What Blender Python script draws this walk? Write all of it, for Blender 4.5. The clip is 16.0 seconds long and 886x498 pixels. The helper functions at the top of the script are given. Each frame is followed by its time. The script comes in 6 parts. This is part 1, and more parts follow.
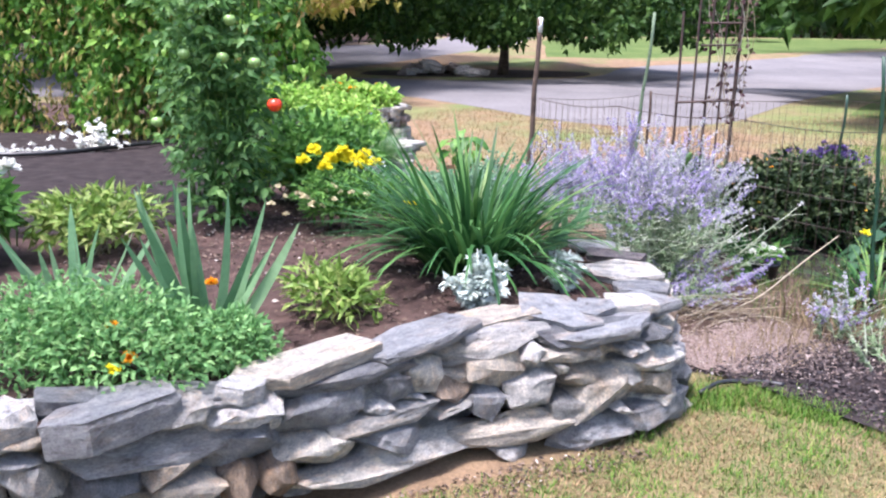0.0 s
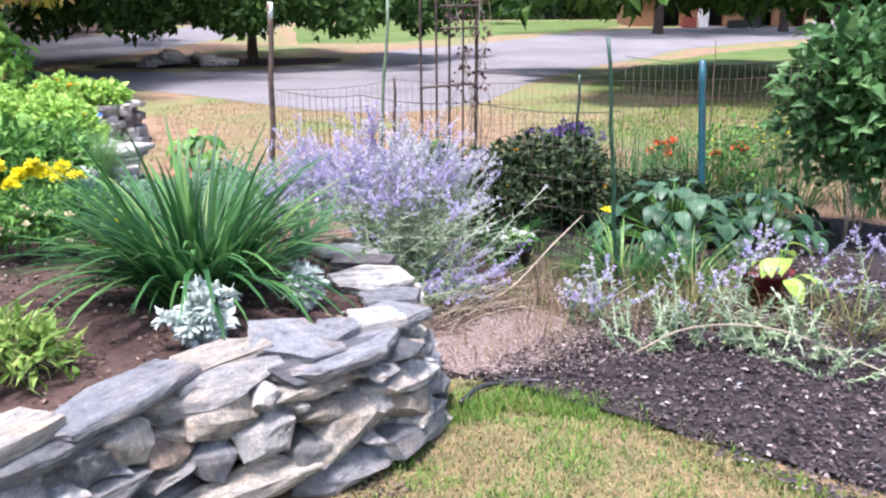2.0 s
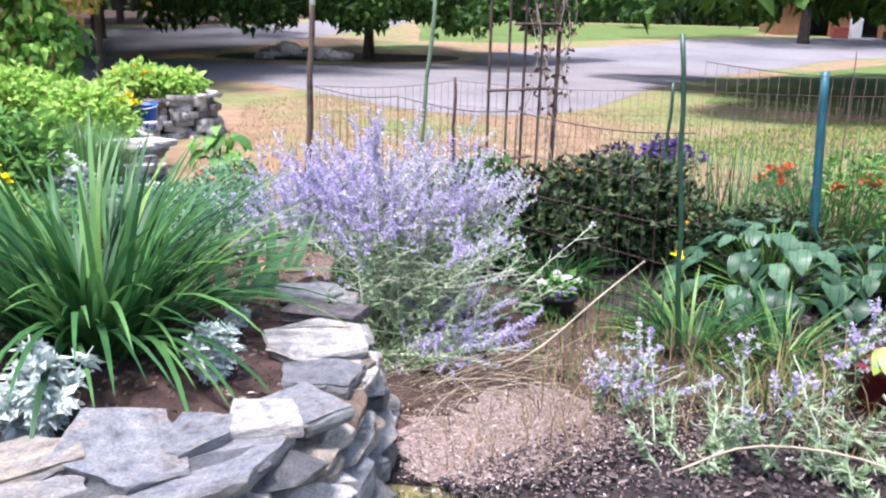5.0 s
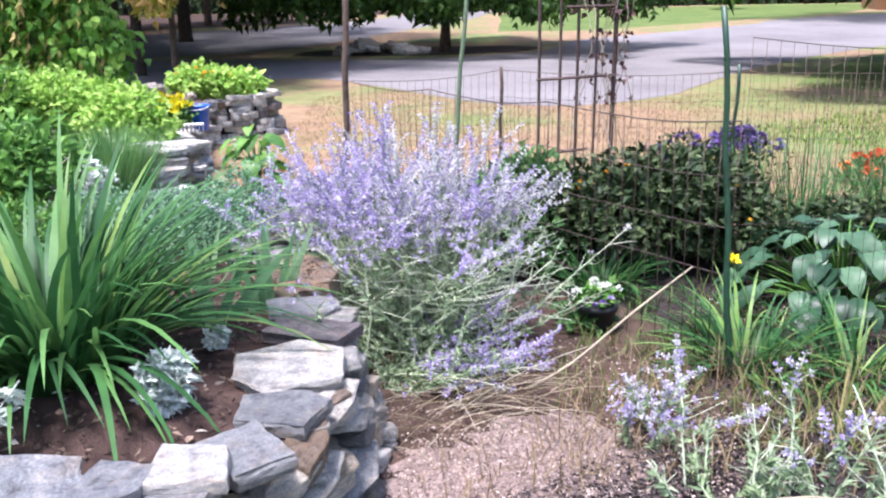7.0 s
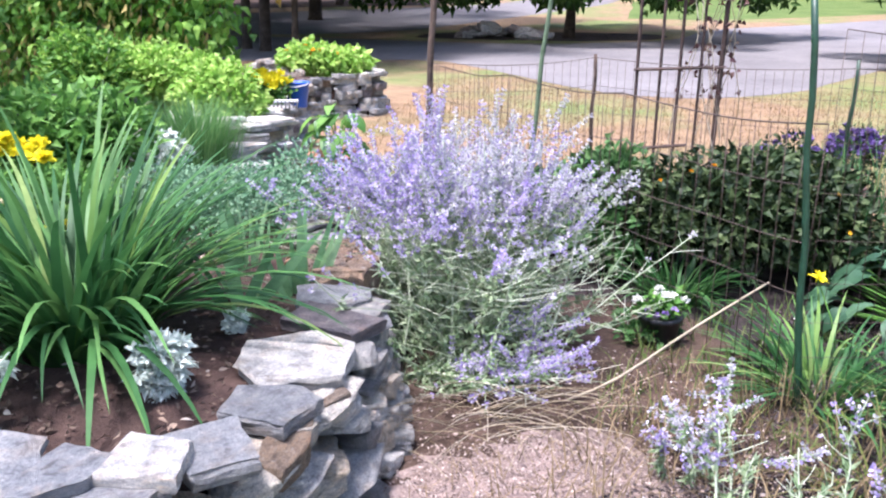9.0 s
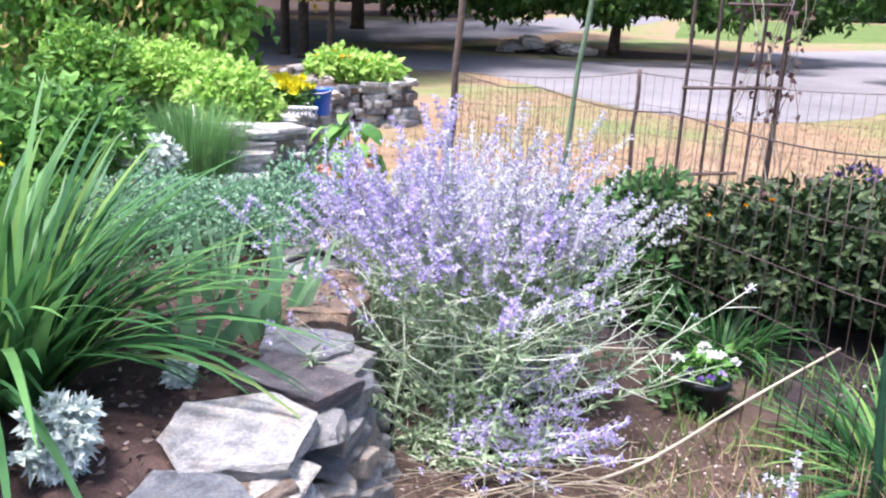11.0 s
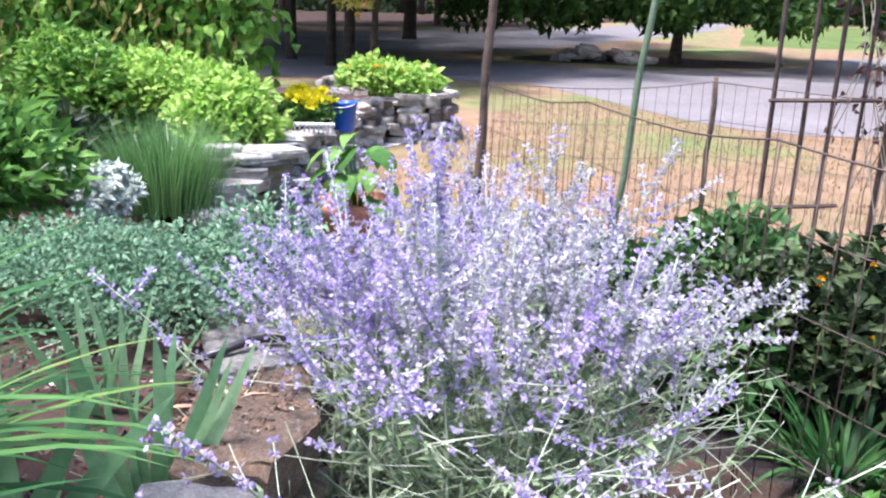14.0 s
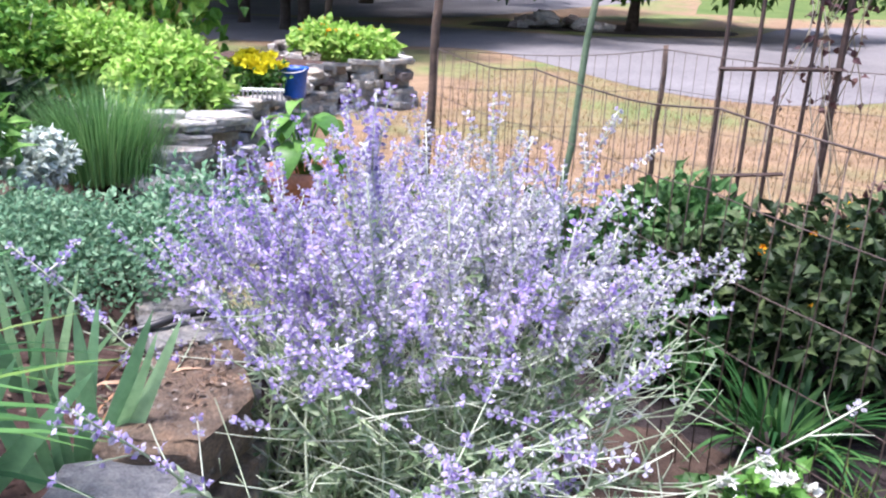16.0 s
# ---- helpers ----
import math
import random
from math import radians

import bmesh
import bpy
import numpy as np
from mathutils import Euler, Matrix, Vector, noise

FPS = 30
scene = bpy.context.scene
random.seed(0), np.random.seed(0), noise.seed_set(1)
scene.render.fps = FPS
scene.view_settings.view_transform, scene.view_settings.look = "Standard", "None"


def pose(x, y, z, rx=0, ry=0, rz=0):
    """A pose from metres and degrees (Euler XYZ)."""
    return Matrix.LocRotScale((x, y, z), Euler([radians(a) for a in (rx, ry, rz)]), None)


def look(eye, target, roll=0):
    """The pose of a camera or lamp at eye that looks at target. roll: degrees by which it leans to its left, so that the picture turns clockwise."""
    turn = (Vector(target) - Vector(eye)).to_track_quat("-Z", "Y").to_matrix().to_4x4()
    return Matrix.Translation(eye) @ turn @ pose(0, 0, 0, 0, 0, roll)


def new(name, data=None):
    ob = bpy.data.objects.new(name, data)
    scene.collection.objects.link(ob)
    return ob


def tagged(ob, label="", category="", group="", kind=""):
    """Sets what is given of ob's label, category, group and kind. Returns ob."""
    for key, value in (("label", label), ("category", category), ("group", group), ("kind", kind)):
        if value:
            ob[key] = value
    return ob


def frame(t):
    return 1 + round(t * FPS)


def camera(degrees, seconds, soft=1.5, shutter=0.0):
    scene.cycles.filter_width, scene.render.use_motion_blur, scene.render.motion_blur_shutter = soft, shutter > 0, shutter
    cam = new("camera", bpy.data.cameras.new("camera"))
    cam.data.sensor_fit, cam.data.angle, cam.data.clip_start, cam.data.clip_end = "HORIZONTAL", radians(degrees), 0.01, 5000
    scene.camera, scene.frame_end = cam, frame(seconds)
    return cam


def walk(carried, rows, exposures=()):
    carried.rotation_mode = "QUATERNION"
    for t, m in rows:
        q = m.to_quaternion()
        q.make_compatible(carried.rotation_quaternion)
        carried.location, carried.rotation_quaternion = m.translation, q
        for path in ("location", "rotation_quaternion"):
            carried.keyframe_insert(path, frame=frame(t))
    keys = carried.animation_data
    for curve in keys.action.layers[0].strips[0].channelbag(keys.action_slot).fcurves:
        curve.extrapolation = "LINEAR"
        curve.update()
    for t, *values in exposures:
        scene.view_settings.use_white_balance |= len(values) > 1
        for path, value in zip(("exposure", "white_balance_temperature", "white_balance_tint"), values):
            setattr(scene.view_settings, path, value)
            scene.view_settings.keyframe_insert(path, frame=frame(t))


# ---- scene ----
cam = camera(57.0, 16.0, soft=2.2)
PATH = [
    (0, (0.161, -0.112, 1.485), (0.066, 1.826, 1.001), 0.8),
    (0.5, (0.262, -0.041, 1.489), (0.285, 1.903, 1.022), 0.8),
    (1, (0.305, 0.016, 1.483), (0.385, 1.95, 0.978), -0.1),
    (1.5, (0.339, 0.132, 1.472), (0.579, 2.056, 0.981), -0.5),
    (2, (0.354, 0.295, 1.489), (0.805, 2.175, 0.975), -0.5),
    (2.5, (0.399, 0.419, 1.469), (0.797, 2.305, 0.936), -1.5),
    (3, (0.581, 0.596, 1.453), (0.886, 2.502, 0.927), -0.2),
    (3.5, (0.734, 0.728, 1.473), (1.029, 2.646, 0.988), -0.8),
    (4, (0.837, 0.908, 1.44), (1.148, 2.821, 0.946), 0.2),
    (4.5, (0.954, 1.072, 1.45), (1.185, 2.995, 0.953), -0.2),
    (4.7, (0.991, 1.111, 1.448), (1.194, 3.037, 0.945), 0.5),
    (6.8, (1.386, 1.464, 1.426), (1.343, 3.384, 0.867), -0.5),
    (7, (1.383, 1.505, 1.417), (1.329, 3.432, 0.884), -1.0),
    (7.5, (1.362, 1.576, 1.409), (1.346, 3.487, 0.82), 0.3),
    (8, (1.421, 1.604, 1.41), (1.356, 3.522, 0.846), 0.4),
    (8.5, (1.577, 1.65, 1.401), (1.32, 3.547, 0.824), -0.1),
    (8.7, (1.646, 1.668, 1.404), (1.323, 3.559, 0.836), 0.1),
    (10.8, (1.642, 2.189, 1.349), (1.289, 4.074, 0.783), 2.0),
    (11, (1.649, 2.243, 1.345), (1.227, 4.122, 0.806), 2.5),
    (11.5, (1.689, 2.475, 1.342), (1.143, 4.338, 0.861), 2.5),
    (12, (1.695, 2.668, 1.337), (1.093, 4.495, 0.791), 0.7),
    (12.5, (1.634, 2.836, 1.307), (1.239, 4.722, 0.771), 2.3),
    (13, (1.563, 3.063, 1.295), (1.273, 4.953, 0.706), 2.3),
    (13.5, (1.545, 3.13, 1.289), (1.126, 4.993, 0.696), 1.9),
    (14, (1.577, 3.196, 1.295), (1.021, 5.046, 0.775), 1.9),
    (14.5, (1.595, 3.236, 1.297), (0.966, 5.057, 0.757), 0.9),
    (15, (1.598, 3.245, 1.295), (0.995, 5.075, 0.759), 1.2),
    (15.5, (1.601, 3.245, 1.296), (1.1, 5.101, 0.745), 1.7),
    (16, (1.614, 3.248, 1.294), (1.162, 5.104, 0.701), 2.6),
]
walk(cam, [(t, look(eye, target, roll)) for t, eye, target, roll in PATH], [(0, 1.5), (2, 1.56), (8.5, 1.62), (11, 1.74), (12.5, 1.72), (14, 1.6), (16, 1.52)])

# exposure, world and sun
world = bpy.data.worlds.new("sky")
scene.world = world
world.use_nodes = True
wn = world.node_tree.nodes
sky = wn.new("ShaderNodeTexSky")
sky.sky_type = 'NISHITA'
sky.sun_disc = False
sky.sun_elevation = radians(74)
sky.sun_rotation = radians(227)
sky.air_density, sky.dust_density = 1.2, 2.5
world.node_tree.links.new(sky.outputs[0], wn["Background"].inputs[0])
wn["Background"].inputs[1].default_value = 0.145
sun = new("sun", bpy.data.lights.new("sun", "SUN"))
sun.data.energy = 3.7
sun.data.angle = radians(14)
sun.data.color = (1.0, 0.98, 0.96)
sun.matrix_world = look((-3.2, -3.0, 15), (0, 0, 0))
scene.view_settings.use_white_balance = True
scene.view_settings.white_balance_temperature = 6080
scene.view_settings.white_balance_tint = 23

rng = np.random.default_rng(7)


# ---- materials ----
def ramp(nodes, stops):
    r = nodes.new("ShaderNodeValToRGB")
    while len(r.color_ramp.elements) < len(stops):
        r.color_ramp.elements.new(0.5)
    for e, (p, c) in zip(r.color_ramp.elements, stops):
        e.position, e.color = p, (*c, 1)
    return r


def base_mat(name, rough=0.7):
    m = bpy.data.materials.new(name)
    m.use_nodes = True
    n, l = m.node_tree.nodes, m.node_tree.links
    b = n["Principled BSDF"]
    b.inputs["Roughness"].default_value = rough
    return m, n, l, b


def noise_tex(n, l, scale, detail=4, vec=None, rough=0.6):
    t = n.new("ShaderNodeTexNoise")
    t.inputs["Scale"].default_value = scale
    t.inputs["Detail"].default_value = detail
    t.inputs["Roughness"].default_value = rough
    if vec is None:
        tc = n.new("ShaderNodeTexCoord")
        vec = tc.outputs["Object"]
    l.new(vec, t.inputs["Vector"])
    return t


def mix_rgb(n, l, fac, a, b, mode="MIX"):
    x = n.new("ShaderNodeMix")
    x.data_type, x.blend_type = "RGBA", mode
    for sock, val in ((x.inputs[0], fac), (x.inputs[6], a), (x.inputs[7], b)):
        if isinstance(val, (int, float)):
            sock.default_value = val
        elif isinstance(val, tuple):
            sock.default_value = (*val, 1)
        else:
            l.new(val, sock)
    return x.outputs[2]


def bump(n, l, b, height, strength=0.4, dist=0.01):
    x = n.new("ShaderNodeBump")
    x.inputs["Strength"].default_value = strength
    x.inputs["Distance"].default_value = dist
    l.new(height, x.inputs["Height"])
    l.new(x.outputs[0], b.inputs["Normal"])


def leaf_mat(name, dark, mid, light, rough=0.5, trans=0.3, per_object=False):
    """Foliage: every leaf takes its own tone, a share of the light passes through."""
    m, n, l, b = base_mat(name, rough)
    if per_object:
        rnd = n.new("ShaderNodeObjectInfo").outputs["Random"]
    else:
        rnd = n.new("ShaderNodeNewGeometry").outputs["Random Per Island"]
    r = ramp(n, [(0.0, dark), (0.5, mid), (1.0, light)])
    l.new(rnd, r.inputs[0])
    t = noise_tex(n, l, 9, 3)
    v = ramp(n, [(0.3, (0.72, 0.75, 0.7)), (0.7, (1.15, 1.12, 1.05))])
    l.new(t.outputs[0], v.inputs[0])
    c = mix_rgb(n, l, 1.0, r.outputs[0], v.outputs[0], "MULTIPLY")
    l.new(c, b.inputs["Base Color"])
    b.inputs["Specular IOR Level"].default_value = 0.22
    tr = n.new("ShaderNodeBsdfTranslucent")
    l.new(c, tr.inputs[0])
    mx = n.new("ShaderNodeMixShader")
    mx.inputs[0].default_value = trans
    l.new(b.outputs[0], mx.inputs[1])
    l.new(tr.outputs[0], mx.inputs[2])
    l.new(mx.outputs[0], n["Material Output"].inputs[0])
    return m


def stone_mat(name, a, b_, c, lichen=0.5, lich_col=(0.55, 0.53, 0.48), rough=0.75):
    m, n, l, b = base_mat(name, rough)
    info = n.new("ShaderNodeObjectInfo")
    tc = n.new("ShaderNodeTexCoord")
    off = n.new("ShaderNodeVectorMath")
    off.operation = "MULTIPLY_ADD"
    off.inputs[1].default_value = (1, 0.8, 0.5)
    l.new(tc.outputs["Object"], off.inputs[0])
    comb = n.new("ShaderNodeVectorMath")
    comb.operation = "SCALE"
    comb.inputs[0].default_value = (37, 91, 53)
    l.new(info.outputs["Random"], comb.inputs["Scale"])
    l.new(comb.outputs[0], off.inputs[2])
    vec = off.outputs[0]
    r = ramp(n, [(0.0, a), (0.5, b_), (1.0, c)])
    l.new(info.outputs["Random"], r.inputs[0])
    big = noise_tex(n, l, 7, 5, vec, 0.65)
    v = ramp(n, [(0.3, (0.45, 0.43, 0.42)), (0.45, (0.88, 0.88, 0.88)), (0.56, (1.08, 1.06, 1.02)), (0.7, (1.55, 1.47, 1.35))])
    l.new(big.outputs[0], v.inputs[0])
    col = mix_rgb(n, l, 1.0, r.outputs[0], v.outputs[0], "MULTIPLY")
    stain = noise_tex(n, l, 3.2, 4, vec, 0.6)
    sm = ramp(n, [(0.52, (0, 0, 0)), (0.68, (0.45, 0.45, 0.45))])
    l.new(stain.outputs[0], sm.inputs[0])
    col = mix_rgb(n, l, sm.outputs[0], col, mix_rgb(n, l, 1.0, col, (1.25, 0.95, 0.68), "MULTIPLY"))
    lic = noise_tex(n, l, 16, 6, vec, 0.7)
    lm = ramp(n, [(0.56, (0, 0, 0)), (0.68, (lichen, lichen, lichen))])
    l.new(lic.outputs[0], lm.inputs[0])
    col = mix_rgb(n, l, lm.outputs[0], col, lich_col)
    fine = noise_tex(n, l, 46, 9, vec, 0.8)
    fv = ramp(n, [(0.32, (0.42, 0.42, 0.42)), (0.68, (1.55, 1.54, 1.52))])
    l.new(fine.outputs[0], fv.inputs[0])
    col = mix_rgb(n, l, 1.0, col, fv.outputs[0], "MULTIPLY")
    l.new(col, b.inputs["Base Color"])
    h = mix_rgb(n, l, 0.4, big.outputs[0], fine.outputs[0])
    bump(n, l, b, h, 1.0, 0.07)
    return m


def rough_mat(name, a, b_, scale=12, rough=0.85, fine=80, bumpy=0.5, dist=0.01, metal=0.0):
    m, n, l, b = base_mat(name, rough)
    b.inputs["Metallic"].default_value = metal
    if rough >= 0.9:
        b.inputs["Specular IOR Level"].default_value = 0.15
    t = noise_tex(n, l, scale, 6)
    r = ramp(n, [(0.32, a), (0.68, b_)])
    l.new(t.outputs[0], r.inputs[0])
    f = noise_tex(n, l, fine, 5)
    fv = ramp(n, [(0.3, (0.75, 0.75, 0.75)), (0.7, (1.2, 1.2, 1.2))])
    l.new(f.outputs[0], fv.inputs[0])
    c = mix_rgb(n, l, 1.0, r.outputs[0], fv.outputs[0], "MULTIPLY")
    l.new(c, b.inputs["Base Color"])
    bump(n, l, b, f.outputs[0], bumpy, dist)
    return m


def island_mat(name, stops, rough=0.85):
    m, n, l, b = base_mat(name, rough)
    r = ramp(n, stops)
    l.new(n.new("ShaderNodeNewGeometry").outputs["Random Per Island"], r.inputs[0])
    l.new(r.outputs[0], b.inputs["Base Color"])
    return m


M = dict(
    slate=stone_mat("slate", (0.17, 0.176, 0.186), (0.28, 0.288, 0.3), (0.4, 0.41, 0.424), 0.4, (0.45, 0.43, 0.4), 0.5),
    bluestone=stone_mat("blue-grey slab", (0.28, 0.289, 0.302), (0.35, 0.361, 0.376), (0.43, 0.442, 0.458), 0.4, (0.5, 0.48, 0.45), 0.55),
    purple=stone_mat("purple slate", (0.17, 0.145, 0.15), (0.2, 0.175, 0.18), (0.23, 0.2, 0.2), 0.25),
    tan=stone_mat("tan fieldstone", (0.5, 0.43, 0.34), (0.61, 0.55, 0.46), (0.68, 0.64, 0.56), 0.5),
    grey=stone_mat("grey fieldstone", (0.34, 0.334, 0.32), (0.46, 0.45, 0.425), (0.58, 0.565, 0.53), 0.6),
    pale=stone_mat("pale stone", (0.62, 0.605, 0.57), (0.7, 0.68, 0.645), (0.76, 0.745, 0.71), 0.3),
    rust=stone_mat("rusty stone", (0.24, 0.165, 0.11), (0.32, 0.235, 0.165), (0.38, 0.3, 0.235), 0.5),
    soil=rough_mat("brown garden soil", (0.045, 0.028, 0.024), (0.115, 0.073, 0.06), 9, 0.95, 120, 0.9, 0.02),
    barebrown=rough_mat("bare brown soil", (0.05, 0.033, 0.024), (0.115, 0.077, 0.058), 7, 0.95, 110, 0.9, 0.02),
    # also colours the patch that stands for shade under the tree
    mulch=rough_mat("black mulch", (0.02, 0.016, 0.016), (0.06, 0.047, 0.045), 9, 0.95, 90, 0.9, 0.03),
    litter=rough_mat("pale chip path", (0.2, 0.148, 0.125), (0.33, 0.255, 0.225), 5, 0.95, 130, 0.8, 0.02),
    gravel=rough_mat("grey gravel drive", (0.12, 0.113, 0.114), (0.18, 0.17, 0.168), 0.35, 0.95, 14, 0.4, 0.01),
    chips=island_mat("bark chips", [(0, (0.03, 0.02, 0.014)), (0.6, (0.12, 0.08, 0.055)), (0.93, (0.2, 0.14, 0.1)), (1, (0.5, 0.46, 0.4))]),
    darkchips=island_mat("dark bark chips", [(0, (0.016, 0.012, 0.013)), (0.5, (0.042, 0.031, 0.031)), (0.88, (0.1, 0.07, 0.063)), (0.97, (0.2, 0.16, 0.14)), (1, (0.5, 0.47, 0.44))]),
    palechips=island_mat("pale chips", [(0, (0.12, 0.083, 0.068)), (0.6, (0.25, 0.188, 0.157)), (1, (0.44, 0.37, 0.32))]),
    bark=rough_mat("tree bark", (0.03, 0.024, 0.02), (0.075, 0.06, 0.05), 6, 0.9, 25, 0.9, 0.04),
    # litter brown, with the woods' shade put into the colour
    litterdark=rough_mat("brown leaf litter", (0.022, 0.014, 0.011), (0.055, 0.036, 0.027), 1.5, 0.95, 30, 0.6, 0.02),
    farlawn=rough_mat("green lawn", (0.06, 0.1, 0.026), (0.105, 0.14, 0.042), 0.6, 0.95, 30, 0.6, 0.02),
    stakewood=rough_mat("weathered brown stake", (0.045, 0.028, 0.02), (0.13, 0.085, 0.06), 14, 0.85, 60, 0.6, 0.004),
    trelliswood=rough_mat("dark stained lath", (0.03, 0.018, 0.014), (0.075, 0.045, 0.036), 14, 0.8, 60, 0.5, 0.004),
    bamboo=rough_mat("faded green stake", (0.06, 0.10, 0.05), (0.13, 0.18, 0.10), 10, 0.6, 60, 0.3, 0.003),
    greenstake=rough_mat("green coated stake", (0.006, 0.03, 0.014), (0.014, 0.06, 0.03), 10, 0.45, 70, 0.3, 0.003),
    teal=rough_mat("teal painted post", (0.004, 0.055, 0.075), (0.01, 0.1, 0.125), 8, 0.5, 60, 0.3, 0.003),
    wire=rough_mat("rusty fence wire", (0.05, 0.032, 0.025), (0.11, 0.08, 0.065), 8, 0.6, 60, 0.2, 0.001, 0.5),
    terracotta=rough_mat("terracotta", (0.34, 0.13, 0.08), (0.48, 0.21, 0.14), 9, 0.8, 70, 0.3, 0.003),
    blue=rough_mat("blue plastic", (0.01, 0.09, 0.5), (0.015, 0.12, 0.58), 5, 0.35, 60, 0.05, 0.001),
    blackpot=rough_mat("black plastic", (0.01, 0.01, 0.011), (0.02, 0.02, 0.02), 5, 0.45, 60, 0.1, 0.001),
    redpot=rough_mat("dark red glazed pot", (0.09, 0.008, 0.012), (0.14, 0.014, 0.02), 5, 0.3, 60, 0.05, 0.001),
    lawn=leaf_mat("lawn grass", (0.07, 0.14, 0.035), (0.19, 0.21, 0.075), (0.38, 0.29, 0.15), 0.6, 0.3),
    weedgreen=leaf_mat("weed leaf", (0.035, 0.075, 0.015), (0.075, 0.13, 0.025), (0.15, 0.18, 0.055), 0.6, 0.3),
    drystraw=leaf_mat("dull dry grass", (0.1, 0.075, 0.04), (0.2, 0.145, 0.08), (0.3, 0.23, 0.14), 0.7, 0.3),
    straw=leaf_mat("dry grass", (0.16, 0.12, 0.06), (0.3, 0.2, 0.11), (0.4, 0.29, 0.17), 0.7, 0.3),
    green_tuft=leaf_mat("green grass", (0.05, 0.13, 0.015), (0.1, 0.22, 0.03), (0.22, 0.3, 0.06), 0.6, 0.3),
    daylily=leaf_mat("daylily leaf", (0.02, 0.075, 0.025), (0.042, 0.135, 0.04), (0.1, 0.225, 0.065), 0.5, 0.3, True),
    daylily_pale=leaf_mat("pale daylily leaf", (0.09, 0.19, 0.04), (0.15, 0.27, 0.065), (0.25, 0.34, 0.12), 0.45, 0.35, True),
    weedblade=leaf_mat("yellowing blade", (0.06, 0.09, 0.02), (0.11, 0.13, 0.035), (0.2, 0.19, 0.07), 0.6, 0.3, True),
    iris=leaf_mat("iris leaf", (0.11, 0.24, 0.12), (0.18, 0.35, 0.18), (0.32, 0.5, 0.27), 0.4, 0.45, True),
    hosta=leaf_mat("hosta leaf", (0.016, 0.045, 0.024), (0.035, 0.085, 0.045), (0.08, 0.155, 0.09), 0.4, 0.15, True),
    lime=leaf_mat("lime leaf", (0.2, 0.32, 0.05), (0.3, 0.43, 0.09), (0.38, 0.5, 0.15), 0.4, 0.35, True),
    lime2=leaf_mat("broad green leaf", (0.05, 0.14, 0.03), (0.09, 0.22, 0.045), (0.17, 0.33, 0.08), 0.4, 0.35, True),
    tomato=leaf_mat("tomato leaf", (0.045, 0.12, 0.035), (0.085, 0.2, 0.055), (0.18, 0.33, 0.1), 0.5, 0.35),
    bean=leaf_mat("bean leaf", (0.055, 0.15, 0.025), (0.11, 0.27, 0.04), (0.27, 0.44, 0.08), 0.5, 0.4),
    dry_bean=leaf_mat("yellowing leaf", (0.2, 0.2, 0.05), (0.36, 0.33, 0.1), (0.45, 0.32, 0.14), 0.6, 0.4),
    bright=leaf_mat("bright green leaf", (0.16, 0.33, 0.05), (0.31, 0.53, 0.1), (0.52, 0.68, 0.21), 0.5, 0.45),
    mid=leaf_mat("garden leaf", (0.05, 0.14, 0.03), (0.1, 0.25, 0.05), (0.2, 0.39, 0.09), 0.5, 0.35),
    peony=leaf_mat("variegated shrub leaf", (0.1, 0.19, 0.03), (0.2, 0.32, 0.07), (0.4, 0.46, 0.16), 0.45, 0.35),
    marigold=leaf_mat("marigold leaf", (0.08, 0.2, 0.065), (0.15, 0.33, 0.115), (0.28, 0.48, 0.19), 0.5, 0.4),
    catmint=leaf_mat("catmint leaf", (0.07, 0.16, 0.09), (0.14, 0.27, 0.165), (0.25, 0.38, 0.25), 0.85, 0.3),
    rosemary=leaf_mat("fine herb needle", (0.06, 0.16, 0.05), (0.11, 0.25, 0.08), (0.2, 0.36, 0.13), 0.6, 0.3),
    silver=leaf_mat("silver leaf", (0.42, 0.5, 0.46), (0.6, 0.67, 0.64), (0.78, 0.82, 0.8), 0.7, 0.25),
    sagestem=leaf_mat("sage stem", (0.26, 0.33, 0.21), (0.42, 0.48, 0.36), (0.6, 0.63, 0.53), 0.7, 0.15),
    sageleaf=leaf_mat("sage leaf", (0.15, 0.24, 0.12), (0.26, 0.36, 0.2), (0.4, 0.48, 0.33), 0.6, 0.38),
    sageflower=leaf_mat("sage flower", (0.29, 0.21, 0.52), (0.43, 0.35, 0.65), (0.6, 0.54, 0.76), 0.8, 0.42),
    sagecalyx=leaf_mat("sage calyx", (0.38, 0.365, 0.46), (0.52, 0.5, 0.585), (0.68, 0.665, 0.72), 0.8, 0.4),
    drystem=leaf_mat("dry stem", (0.2, 0.16, 0.1), (0.36, 0.3, 0.22), (0.5, 0.45, 0.38), 0.8, 0.1),
    drybrown=leaf_mat("dead leaf", (0.25, 0.13, 0.07), (0.36, 0.2, 0.12), (0.48, 0.32, 0.22), 0.8, 0.15, True),
    darkbush=leaf_mat("dark shrub leaf", (0.008, 0.018, 0.007), (0.022, 0.044, 0.014), (0.08, 0.115, 0.045), 0.55, 0.14),
    bronze=leaf_mat("bronze leaf", (0.05, 0.02, 0.025), (0.1, 0.05, 0.05), (0.17, 0.12, 0.09), 0.5, 0.2),
    viburnum=leaf_mat("tall shrub leaf", (0.03, 0.09, 0.025), (0.06, 0.15, 0.045), (0.12, 0.22, 0.08), 0.5, 0.3),
    treeleaf=leaf_mat("tree leaf", (0.015, 0.05, 0.01), (0.035, 0.09, 0.015), (0.08, 0.16, 0.03), 0.6, 0.3),
    maple=leaf_mat("turning maple leaf", (0.16, 0.2, 0.03), (0.35, 0.34, 0.07), (0.48, 0.3, 0.14), 0.6, 0.4),
